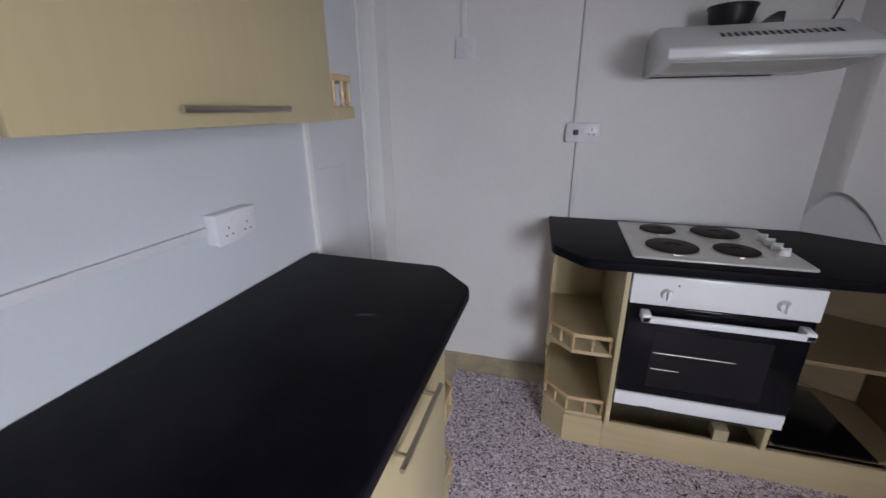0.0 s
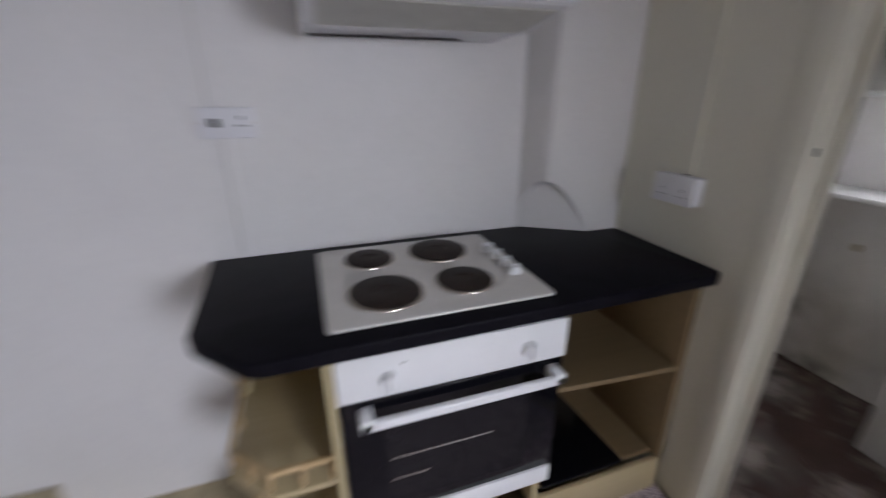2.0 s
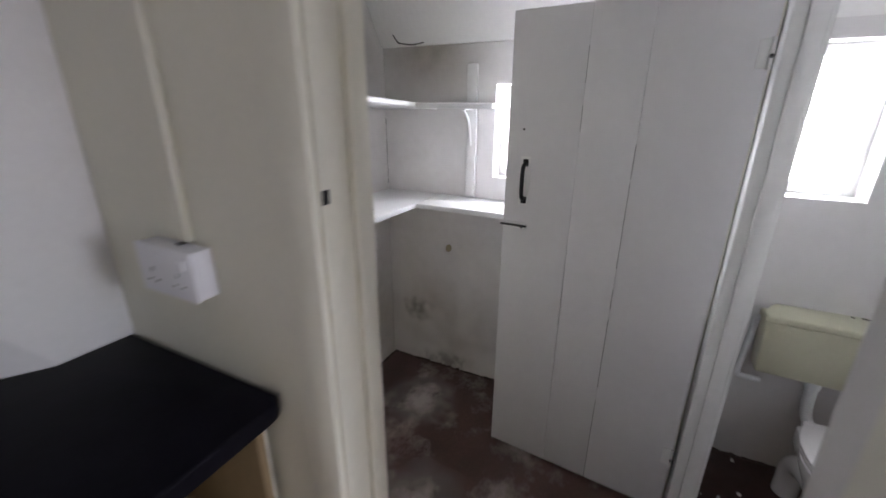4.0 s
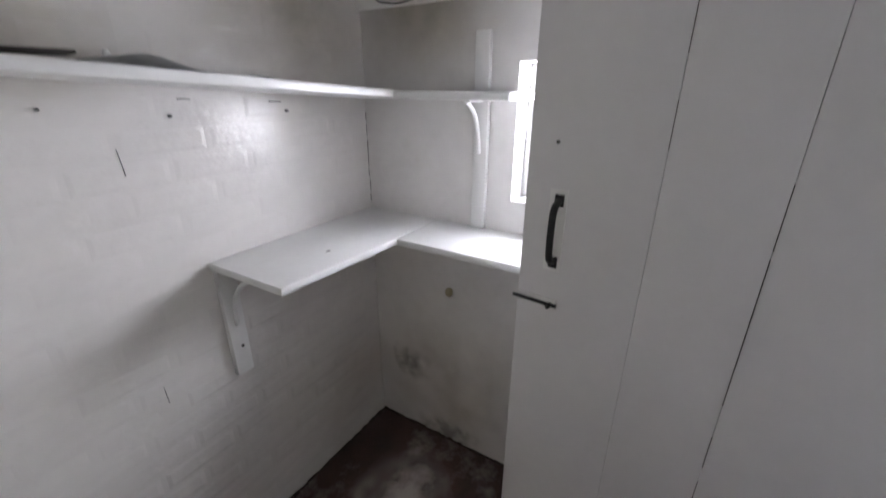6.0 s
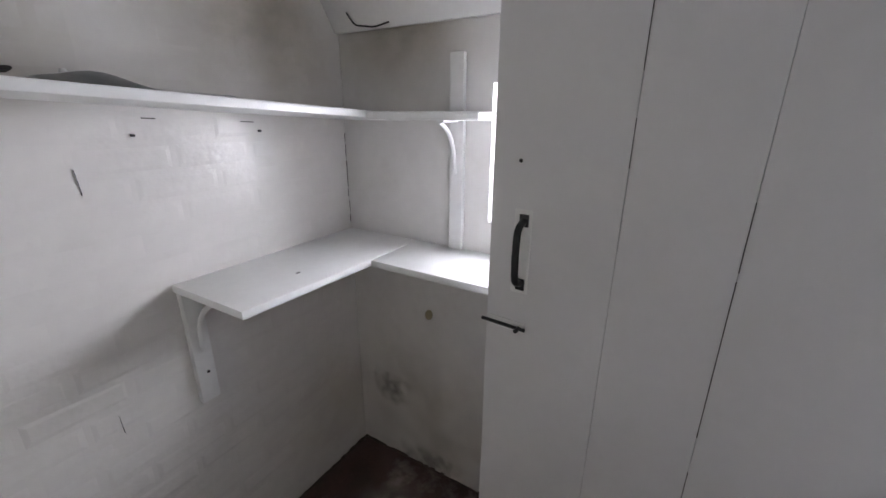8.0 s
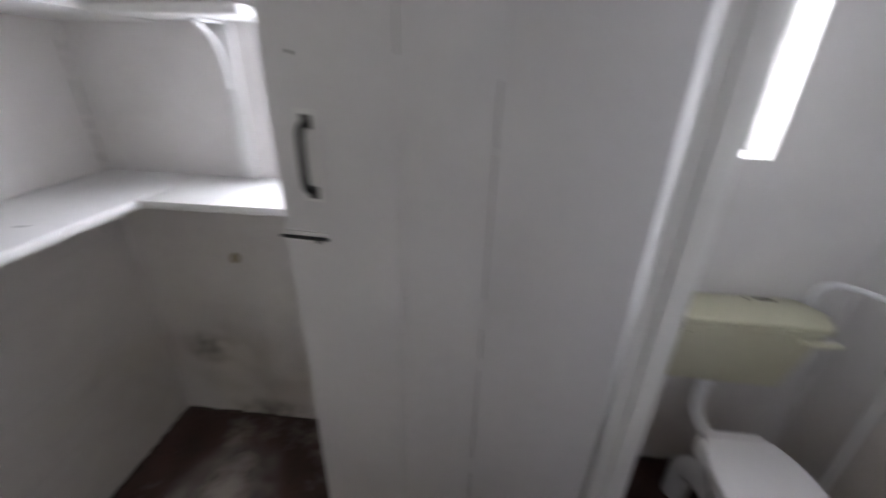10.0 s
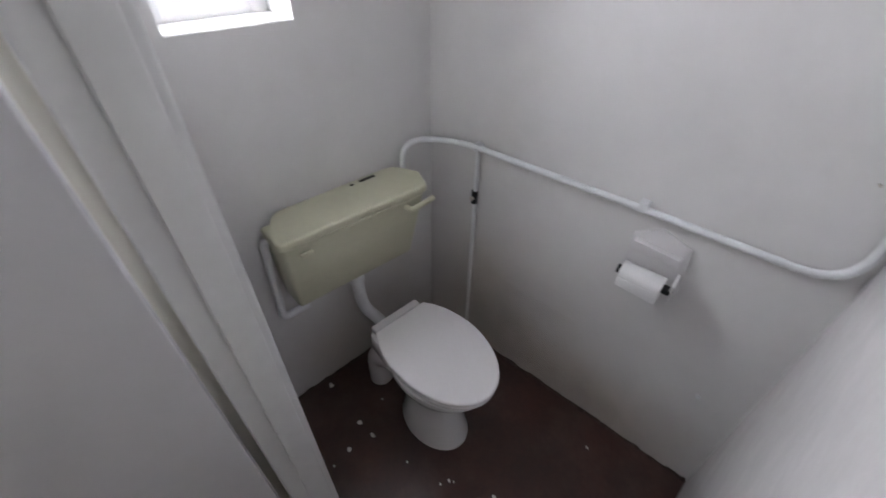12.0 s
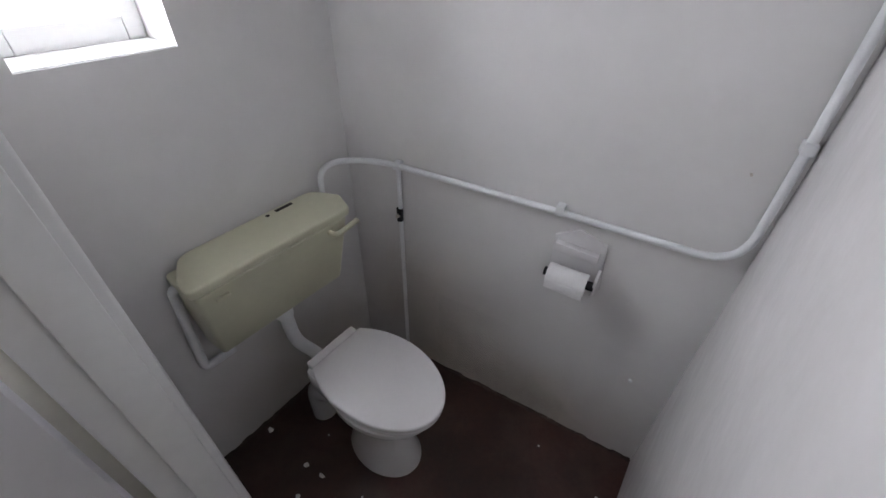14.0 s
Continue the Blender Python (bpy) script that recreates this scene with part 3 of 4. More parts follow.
part("sheet", slab(B(), [(0.962, 1.612), (1.295, 1.612), (1.270, 2.022), (0.985, 2.060)], 0.1695, 0.182, 0.003, 2), M_BLACKGLASS, bs)
part("mark", lathe(B(), (1.10, 1.86, 0.1824), [(0.016, 0), (0.014, 0.001)], 16), M_STEEL, bs)

# oven
ov = thing("oven", (0.648, 1.85, 0.27), "white built-in electric oven with a black glass door", "oven")
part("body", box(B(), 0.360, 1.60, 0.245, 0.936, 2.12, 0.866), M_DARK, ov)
panel = part("control_panel", box(B(), 0.348, 1.560, 0.745, 0.948, 1.60, 0.864, 0.004), M_ENAMEL, ov)
for kx in (0.468, 0.832):
    bm = B()
    rod(bm, (kx, 1.561, 0.797), (kx, 1.540, 0.797), 0.021, 24, 0.018)
    box(bm, kx - 0.004, 1.527, 0.779, kx + 0.004, 1.545, 0.815, 0.002)
    part("knob", bm, M_ENAMEL, panel)
part("lamp", rod(B(), (0.503, 1.561, 0.832), (0.503, 1.557, 0.832), 0.003, 10), M_BLACK, panel)
door = part("oven_door", box(B(), 0.350, 1.568, 0.345, 0.946, 1.60, 0.738, 0.003), M_BLACKGLASS, ov)
part("window", box(B(), 0.452, 1.5655, 0.385, 0.845, 1.568, 0.640, 0.0008, 1), M_OVENGLASS, door, "dark see-through oven window")
for z, xe in ((0.542, 0.74), (0.470, 0.56)):
    part("rack_line", rod(B(), (0.462, 1.5645, z), (xe, 1.5645, z), 0.0012, 8), M_STEEL, door, "thin steel rack rod")
hb = B()
box(hb, 0.390, 1.516, 0.690, 0.928, 1.534, 0.716, 0.005, 3)
box(hb, 0.390, 1.516, 0.690, 0.422, 1.570, 0.724, 0.005, 3)
box(hb, 0.896, 1.516, 0.690, 0.928, 1.570, 0.724, 0.005, 3)
part("handle", hb, M_ENAMEL, door, "white bar handle")
part("bottom_strip", box(B(), 0.348, 1.562, 0.282, 0.942, 1.60, 0.344, 0.004), M_ENAMEL, ov, "chipped white lower strip")
part("chip", box(B(), 0.445, 1.5605, 0.281, 0.50, 1.563, 0.287), M_DARK, ov, "dark chips on the lower edge")

# hob
hob = thing("hob", (0.637, 1.857, 0.911), "white enamel electric hob with four dark iron plates", "hob")
part("plate_frame", slab(B(), rounded([(0.343, 1.600), (0.931, 1.600), (0.925, 2.112), (0.343, 2.112)], {0: 0.02, 1: 0.02, 2: 0.02, 3: 0.02}), 0.911, 0.920, 0.004, 3), M_HOB, hob)
for cx, cy, r in ((0.497, 1.988, 0.074), (0.724, 1.990, 0.093), (0.503, 1.745, 0.095), (0.728, 1.751, 0.078)):
    ring = part("trim_ring", lathe(B(), (cx, cy, 0.9195), [(r + 0.008, 0), (r + 0.007, 0.003), (r + 0.002, 0.004)], 40), M_STEEL, hob)
    part("hotplate", lathe(B(), (cx, cy, 0.9195), [(r, 0), (r, 0.008), (r - 0.004, 0.010), (r * 0.32, 0.0105), (r * 0.28, 0.008)], 40), M_PLATE, hob)
for ky in (1.752, 1.814, 1.877, 1.940):
    bm = lathe(B(), (0.884, ky, 0.9198), [(0.020, 0), (0.020, 0.006), (0.017, 0.022), (0.014, 0.024)], 24)
    box(bm, 0.866, ky - 0.0035, 0.940, 0.902, ky + 0.0035, 0.947, 0.0015)
    part("knob", bm, M_ENAMEL, hob)

# cooker hood
hd = thing("cooker_hood", (0.67, KN, 1.565), "white slim cooker hood with a sloping top", "cooker hood")
prof = [(KN - 0.002, 1.566), (KN - 0.002, 1.70), (2.06, 1.735), (1.93, 1.728), (1.706, 1.633), (1.70, 1.626), (1.70, 1.600), (1.712, 1.594), (1.92, 1.566)]
part("canopy", prism(B(), prof, "x", 0.372, 0.972, 0.003), M_ENAMEL, hd)
part("filter", prism(B(), [(1.735, 1.5905), (1.915, 1.5655), (1.914, 1.562), (1.735, 1.587)], "x", 0.40, 0.945, 0.0008, 1), M_FILTER, hd, "grey grease filter under the hood")
part("lip_line", box(B(), 0.376, 1.697, 1.597, 0.968, 1.7005, 1.602), M_GREY_SHADED, hd)
part("grease_edge", box(B(), 0.39, 2.10, 1.5615, 0.84, 2.118, 1.5662), M_DARK, hd, "dark greasy edge")
for i in range(17):
    x = 0.55 + i * 0.021
    sl = B()
    box(sl, x, 1.795, 0, x + 0.011, 1.835, 0.0015)
    bmesh.ops.transform(sl, matrix=Matrix.Translation((0, 1.815, 1.6795)) @ Matrix.Rotation(radians(23), 4, "X") @ Matrix.Translation((0, -1.815, 0)), verts=sl.verts[:])
    part("vent_slot", sl, M_BLACK, hd)
pot = thing("black_bowl", (0.63, 2.02, 1.733), "black round plastic housing lying on the cooker hood", "bowl")
part("bowl", lathe(B(), (0.630, 2.02, 1.732), [(0.060, 0), (0.072, 0.02), (0.078, 0.055), (0.082, 0.066), (0.080, 0.070), (0.070, 0.069)], 28), M_BLACK, pot)
part("rim", lathe(B(), (0.630, 2.02, 1.796), [(0.083, 0), (0.085, 0.004), (0.083, 0.008)], 28), M_BLACK, pot)
single("black_wedge", prism(B(), [(0.725, 1.733), (0.80, 1.733), (0.80, 1.775), (0.775, 1.775)], "y", 2.0, 2.06, 0.003), M_BLACK,
       "small black plastic wedge lying on the cooker hood", "plastic part")
cb = thing("hood_cable", (1.0, 2.1, 1.72), "white and black cable from the hood to the wall", "cable")
part("flex", tube(B(), [(0.965, 2.10, 1.725), (0.99, 2.09, 1.75), (1.03, 2.12, 1.86), (1.06, KN - 0.01, 2.0)], 0.004, 8, 0.04), M_BLACK, cb)
part("conduit", tube(B(), [(1.03, KN - 0.012, 1.80), (1.06, KN - 0.012, 1.90), (1.10, KN - 0.012, 2.05), (1.10, KN - 0.012, KC)], 0.010, 10, 0.05), M_PLASTIC, cb)


# base units under the long worktop
def handle_bar(parent, a, b, off, r=0.006):
    """A round bar on two feet."""
    a, b, off = Vector(a), Vector(b), Vector(off)
    bm = B()
    rod(bm, a + off, b + off, r, 14)
    d = (b - a)
    for u in (0.14, 0.86):
        p = a + d * u
        rod(bm, p, p + off, r * 0.8, 12)
    return part("handle", bm, M_STEEL, parent, "brushed steel bar handle")


def base_unit(y0, y1, label):
    c = thing("base_cabinet", ((KW - 0.2) / 2, (y0 + y1) / 2, 0), label, "cabinet", "kitchen base units")
    part("body", box(B(), KW + 0.02, y0, 0.15, -0.232, y1, 0.870), M_MAPLE, c)
    d = part("door", box(B(), -0.230, y0 + 0.003, 0.155, -0.211, y1 - 0.003, 0.862, 0.003), M_MAPLE, c)
    handle_bar(d, (-0.211, y0 + 0.195, 0.822), (-0.211, y1 - 0.153, 0.822), (0.032, 0, 0))
    part("plinth", box(B(), -0.30, y0, 0.0, -0.285, y1, 0.148), M_MAPLE_H, c)
    return c


base_unit(0.365, 0.965, "pale maple base cabinet with a steel bar handle")
base_unit(-0.24, 0.36, "pale maple base cabinet with a steel bar handle")
base_unit(-0.845, -0.245, "pale maple base cabinet with a steel bar handle")
lu = open_end_unit("end_shelf_unit", (-0.5, 1.15, 0.0), [(KW + 0.03, 0.985), (-0.235, 0.985), (-0.235, 1.15), (-0.36, 1.29), (KW + 0.03, 1.29)],
                   (0.168, 0.482), [(KW + 0.03, 0.967, 0.0, -0.232, 0.984, 0.870)],
                   "pale maple open end unit under the long worktop", "kitchen base units")
part("plinth", slab(B(), [(KW + 0.03, 0.985), (-0.25, 0.985), (-0.25, 1.14), (-0.37, 1.27), (KW + 0.03, 1.27)], 0.0, 0.149, 0.002, 1), M_MAPLE_H, lu)
part("back_panel", box(B(), KW + 0.012, 0.985, 0.15, KW + 0.029, 1.29, 0.87), M_MAPLE, lu)
for zs in (0.168, 0.482):
    gallery(lu, [(-0.243, 0.99), (-0.243, 1.147), (-0.364, 1.282), (-0.80, 1.282)], zs, 0.075,
            [(-0.243, 1.0), (-0.243, 1.07), (-0.246, 1.142), (-0.305, 1.215), (-0.36, 1.277), (-0.55, 1.282)])


# wall units
def wall_unit(y0, y1, label):
    c = thing("wall_cabinet", (-0.72, (y0 + y1) / 2, 1.415), label, "cabinet", "kitchen wall units")
    part("body", box(B(), KW + 0.003, y0, 1.418, -0.572, y1, 2.12), M_MAPLE, c)
    d = part("door", box(B(), -0.570, y0 + 0.003, 1.414, -0.551, y1 - 0.003, 2.12, 0.003), M_MAPLE, c)
    handle_bar(d, (-0.551, y0 + 0.207, 1.445), (-0.551, y1 - 0.235, 1.445), (0.032, 0, 0))
    return c


wall_unit(0.362, 1.075, "pale maple wall cabinet with a steel bar handle")
wall_unit(-0.36, 0.357, "pale maple wall cabinet with a steel bar handle")
wall_unit(-0.94, -0.365, "pale maple wall cabinet with a steel bar handle")
ws = thing("wall_end_shelf", (-0.72, 1.17, 1.415), "open end shelf of the wall units with turned spindles", "shelf unit", "kitchen wall units")
sh = [(KW + 0.003, 1.077), (-0.553, 1.077), (-0.556, 1.20), (-0.61, 1.262), (KW + 0.003, 1.275)]
for z in (1.452, 2.12):
    part("shelf", slab(B(), sh, z - 0.036 if z < 1.5 else z - 0.018, z, 0.004, 2), M_MAPLE_H, ws)
gallery(ws, [(-0.562, 1.082), (-0.566, 1.195), (-0.616, 1.253), (KW + 0.03, 1.266)], 1.452, 0.085,
        [(-0.563, 1.10), (-0.565, 1.150), (-0.568, 1.193), (-0.614, 1.250), (-0.70, 1.258)])


# ---- sockets, cable trunking and drawn shadow lines ----
ds = thing("double_socket", (KW, 0.965, 1.13), "white surface-mounted double socket on the wall", "socket", "sockets")
part("box", box(B(), KW + 0.001, 0.885, 1.088, KW + 0.034, 1.035, 1.174, 0.004), M_PLASTIC, ds)
part("plate", box(B(), KW + 0.034, 0.883, 1.086, KW + 0.042, 1.037, 1.176, 0.004), M_PLASTIC, ds)
for yy in (0.925, 0.995):
    part("switch", box(B(), KW + 0.042, yy - 0.006 + 0.018, 1.143, KW + 0.046, yy + 0.006 + 0.018, 1.160, 0.002), M_PLASTIC, ds)
    for dy, dz, w, h in ((0, 0.020, 0.0017, 0.004), (-0.011, 0.0, 0.003, 0.0018), (0.011, 0.0, 0.003, 0.0018)):
        part("pin_hole", box(B(), KW + 0.0418, yy + dy - w, 1.112 + dz - h, KW + 0.0426, yy + dy + w, 1.112 + dz + h), M_DARK, ds)
single("trunking", box(B(), KW + 0.001, -0.955, 1.118, KW + 0.014, 0.883, 1.142, 0.002), M_PLASTIC, "white cable trunking along the wall", "trunking", "trunking")

cs = thing("cooker_switch", (0.14, KN, 1.29), "white cooker switch and socket with a red and black rocker", "socket", "sockets")
part("box", box(B(), 0.068, KN - 0.026, 1.292, 0.214, KN - 0.001, 1.374, 0.003), M_PLASTIC, cs)
part("plate", box(B(), 0.066, KN - 0.033, 1.290, 0.216, KN - 0.026, 1.376, 0.003), M_PLASTIC, cs)
part("rocker", box(B(), 0.098, KN - 0.038, 1.322, 0.122, KN - 0.033, 1.346, 0.002), M_BLACK, cs, "black rocker switch")
part("switch", box(B(), 0.140, KN - 0.037, 1.326, 0.150, KN - 0.033, 1.342, 0.002), M_ENAMEL, cs)
for dx, dz, w, h in ((0, 0.014, 0.003, 0.006), (-0.011, -0.008, 0.004, 0.003), (0.011, -0.008, 0.004, 0.003)):
    part("pin_hole", box(B(), 0.182 + dx - w, KN - 0.0338, 1.333 + dz - h, 0.182 + dx + w, KN - 0.0328, 1.333 + dz + h), M_DARK, cs)
for x in (0.075, 0.207):
    part("screw", rod(B(), (x, KN - 0.033, 1.333), (x, KN - 0.0342, 1.333), 0.003, 10), M_STEEL, cs)
for z0, z1, xa in ((0.911, 1.290, 0.128), (1.376, KC, 0.110)):
    single("trunking", box(B(), xa - 0.011, KN - 0.012, z0, xa + 0.011, KN - 0.001, z1, 0.002), M_WALL, "painted cable trunking on the wall", "trunking", "trunking")
# no real cable: grey rods draw the shadow line along the trunking
for z0, z1, xa in ((0.911, 1.290, 0.1145), (1.376, KC, 0.0965)):
    single("cable", rod(B(), (xa, KN - 0.0022, z0), (xa, KN - 0.0022, z1), 0.0022, 8), M_FILTER, "thin grey rod drawn as the shadow line beside the painted trunking", "cable", "wall cables")
sw = thing("light_switch", (-0.437, KN, 1.68), "white square blank switch plate on the wall", "switch", "sockets")
part("box", box(B(), -0.481, KN - 0.020, 1.677, -0.394, KN - 0.001, 1.763, 0.003), M_PLASTIC, sw)
part("plate", box(B(), -0.483, KN - 0.026, 1.675, -0.392, KN - 0.020, 1.765, 0.003), M_PLASTIC, sw)
part("outlet", box(B(), -0.446, KN - 0.029, 1.712, -0.429, KN - 0.026, 1.728, 0.002), M_PLASTIC, sw)
for x in (-0.470, -0.405):
    part("screw", rod(B(), (x, KN - 0.026, 1.72), (x, KN - 0.0273, 1.72), 0.003, 10), M_STEEL, sw)
single("trunking", box(B(), -0.462, KN - 0.012, 1.765, -0.438, KN - 0.001, KC, 0.002), M_WALL, "painted cable trunking above the switch", "trunking", "trunking")
es = thing("double_socket", (KE, 1.77, 1.09), "white surface-mounted double socket beside the doorway", "socket", "sockets")
part("box", box(B(), KE - 0.036, 1.690, 1.078, KE - 0.001, 1.840, 1.166, 0.004), M_PLASTIC, es)
part("plate", box(B(), KE - 0.044, 1.688, 1.076, KE - 0.036, 1.842, 1.168, 0.004), M_PLASTIC, es)
for yy in (1.73, 1.80):
    part("switch", box(B(), KE - 0.048, yy - 0.024, 1.134, KE - 0.044, yy - 0.012, 1.151, 0.002), M_PLASTIC, es)
    for dy, dz, w, h in ((0, 0.020, 0.0017, 0.004), (-0.011, 0.0, 0.003, 0.0018), (0.011, 0.0, 0.003, 0.0018)):
        part("pin_hole", box(B(), KE - 0.0448, yy + dy - w, 1.102 + dz - h, KE - 0.0438, yy + dy + w, 1.102 + dz + h), M_DARK, es)
part("cable_entry", box(B(), KE - 0.024, 1.738, 1.168, KE - 0.010, 1.752, 1.171, 0.002), M_DARK, es)
single("trunking", box(B(), KE - 0.014, 1.735, 1.170, KE - 0.001, 1.757, KC, 0.002), M_CREAM, "painted cable trunking down the wall", "trunking", "trunking")

# ---- lobby: toilet door, frame, shelves ----
fr = thing("door_frame", (2.55, 0.73, FZ), "white gloss painted post of the toilet door frame", "door frame", kind="structure")
part("post", box(B(), 2.512, 0.686, FZ, 2.598, 0.779, 2.05, 0.005, 3), M_GLOSS, fr)
part("stop_bead", box(B(), 2.500, 0.700, FZ, 2.512, 0.745, 2.05, 0.003), M_GLOSS, fr)
part("head", box(B(), WW - 0.1, 0.692, 1.84, 2.512, 0.772, 2.02, 0.005), M_GLOSS, fr)

part("rebate", box(B(), 2.572, 0.780, FZ, 2.598, 0.806, 2.05, 0.003), M_CREAM, fr)

td = thing("toilet_door", (2.505, 0.79, FZ), "open white painted board door with a black handle and bolt", "door")
PIV = Vector((2.512, 0.800, 0))
TURN_D = Matrix.Translation(PIV) @ Matrix.Rotation(radians(-4.7), 4, "Z") @ Matrix.Translation(-PIV)


def door_part(name, bm, mat, label="", parent=None):
    bmesh.ops.transform(bm, matrix=TURN_D, verts=bm.verts[:])
    return part(name, bm, mat, parent or td, label)


DX = 2.502                                    # visible face of the door
for ya, yb in ((0.798, 1.0882), (1.0886, 1.2662), (1.2666, 1.522)):
    door_part("board", box(B(), DX, ya, FZ + 0.016, DX + 0.028, yb, 1.70, 0.0016, 2), M_DOORPAINT)
for z in (0.05, 0.75, 1.45):
    door_part("ledge", box(B(), DX + 0.028, 0.815, z, DX + 0.05, 1.51, z + 0.11, 0.004), M_DOORPAINT)
for z0, z1 in ((FZ + 0.02, 0.30), (0.36, 0.66), (0.70, 0.78), (0.86, 1.16), (1.175, 1.285)):
    door_part("open_joint", box(B(), DX - 0.0004, 1.0877, z0, DX + 0.004, 1.0891, z1), M_JOINT, "dark open joint between boards")
for z0, z1 in ((1.32, 1.40), (1.47, 1.58)):
    door_part("open_joint", box(B(), DX - 0.0005, 1.2660, z0, DX + 0.004, 1.2669, z1), M_JOINT, "dark open joint between boards")
hdl = B()
tube(hdl, [(DX - 0.004, 1.446, 1.202), (DX - 0.030, 1.446, 1.192), (DX - 0.033, 1.446, 1.14), (DX - 0.030, 1.446, 1.078), (DX - 0.004, 1.446, 1.068)], 0.0075, 12, 0.02)
hp = door_part("handle", hdl, M_IRON, "black cast iron pull handle")
door_part("handle_plate", box(B(), DX - 0.004, 1.436, 1.190, DX, 1.456, 1.216, 0.0015), M_IRON)
door_part("handle_plate", box(B(), DX - 0.004, 1.436, 1.052, DX, 1.456, 1.078, 0.0015), M_IRON)
door_part("handle_pad", box(B(), DX - 0.0015, 1.429, 1.045, DX, 1.467, 1.226, 0.0006, 1), M_GLOSS, "paint-edged handle outline")
bo = B()
rod(bo, (DX - 0.008, 1.425, 0.964), (DX - 0.008, 1.530, 0.964), 0.004, 10)
door_part("bolt", bo, M_IRON, "small black sliding bolt")
door_part("bolt_plate", box(B(), DX - 0.003, 1.428, 0.952, DX, 1.52, 0.976, 0.001), M_GLOSS)
door_part("bolt_knob", rod(B(), (DX - 0.022, 1.440, 0.964), (DX - 0.005, 1.440, 0.964), 0.005, 10), M_IRON)
door_part("nail_head", rod(B(), (DX - 0.001, 1.462, 1.32), (DX, 1.462, 1.32), 0.004, 8), M_DARK)
for z in (0.16, 1.53):
    hb2 = rod(B(), (DX - 0.004, 0.800, z - 0.04), (DX - 0.004, 0.800, z + 0.04), 0.006, 10)
    box(hb2, DX - 0.003, 0.803, z - 0.036, DX, 0.830, z + 0.036, 0.001)
    door_part("hinge", hb2, M_GLOSS, "painted steel butt hinge")
    door_part("hinge_pin", rod(B(), (DX - 0.006, 0.799, z - 0.006), (DX - 0.0115, 0.799, z - 0.006), 0.006, 8), M_IRON)


def shelf_bracket(parent, wall_axis, along, wall, z, reach, drop):
    """An upright board on the wall with a curved arm under the shelf."""
    up, arm = B(), B()
    if wall_axis == "y":
        box(up, along - 0.027, wall - 0.024, z - drop, along + 0.027, wall - 0.001, z - 0.001, 0.003)
        tube(arm, [(along, wall - 0.026, z - 0.19), (along, wall - 0.036, z - 0.10), (along, wall - 0.085, z - 0.04), (along, wall - reach, z - 0.006)], 0.007, 10, 0.05)
        box(arm, along - 0.012, wall - reach, z - 0.008, along + 0.012, wall - 0.026, z - 0.001)
    else:
        tube(arm, [(wall - 0.026, along, z - drop), (wall - 0.036, along, z - drop * 0.55), (wall - reach * 0.55, along, z - drop * 0.22), (wall - reach, along, z - 0.006)], 0.007, 10, 0.05)
        box(arm, wall - reach, along - 0.012, z - 0.008, wall - 0.03, along + 0.012, z - 0.001)
    if wall_axis == "y":
        part("upright", up, M_GLOSS, parent)
    else:
        up.free()
    part("bracket", arm, M_GLOSS, parent)


ls = thing("corner_shelf", (2.8, 2.15, 0.955), "white painted L-shaped pantry shelf on brackets", "shelf", "pantry shelves")
part("board", slab(B(), [(2.288, 2.030), (2.727, 2.012), (LP - 0.002, 2.012), (LP - 0.002, LN - 0.004), (2.284, LN - 0.004)], 0.934, 0.957, 0.003), M_GLOSS, ls)
part("board", box(B(), 2.727, 1.15, 0.933, LP - 0.002, 2.011, 0.956, 0.003), M_GLOSS, ls)
shelf_bracket(ls, "y", 2.318, LN, 0.933, 0.15, 0.365)
part("screw_hole", rod(B(), (2.322, LN - 0.0235, 0.665), (2.322, LN - 0.0255, 0.665), 0.005, 8), M_DARK, ls)
part("batten", box(B(), 2.345, LN - 0.03, 0.905, LP - 0.02, LN - 0.004, 0.932, 0.003), M_GLOSS, ls)
part("nail_mark", box(B(), 2.52, 2.115, 0.956, 2.535, 2.122, 0.9575, 0.0005, 1), M_DARK, ls)

us = thing("corner_shelf", (2.8, 2.15, 1.38), "white painted upper L-shaped pantry shelf", "shelf", "pantry shelves")
part("board", prism(B(), [(KE + 0.112, 1.452), (LP - 0.002, 1.383), (LP - 0.002, 1.404), (KE + 0.112, 1.473)], "y", 2.030, LN - 0.004, 0.004), M_GLOSS, us)
part("board", box(B(), 2.758, 1.655, 1.389, LP - 0.002, 2.029, 1.412, 0.006, 3), M_GLOSS, us)
part("upright", box(B(), LP - 0.022, 1.812, 0.957, LP - 0.001, 1.862, 1.388, 0.003), M_GLOSS, us)
part("upright", box(B(), LP - 0.022, 1.814, 1.414, LP - 0.001, 1.864, 1.585, 0.003), M_GLOSS, us)
shelf_bracket(us, "x", 1.838, LP, 1.389, 0.12, 0.17)
for xa, xb in ((2.30, 2.33), (2.56, 2.60)):
    part("gap", prism(B(), [(xa, 1.484 - 0.0408 * xa), (xb, 1.484 - 0.0408 * xb), (xb, 1.4865 - 0.0408 * xb), (xa, 1.4865 - 0.0408 * xa)], "y", LN - 0.005, LN - 0.0005), M_DARK, us)

sheet = B()
grid = []
for i in range(17):
    u = i / 16
    x = 2.085 + 0.30 * u
    lift = 0.019 * math.exp(-((u - 0.16) / 0.22) ** 2) + 0.002
    grid.append([sheet.verts.new((x - 0.02 * v, 2.075 + 0.17 * v + 0.006 * math.sin(5 * u), 1.4535 - 0.048 * (x - 2.02) + lift * (1 - 0.35 * v) + 0.002 * math.sin(9 * u + 3 * v)))
                 for v in (0, 0.2, 0.4, 0.6, 0.8, 1.0)])
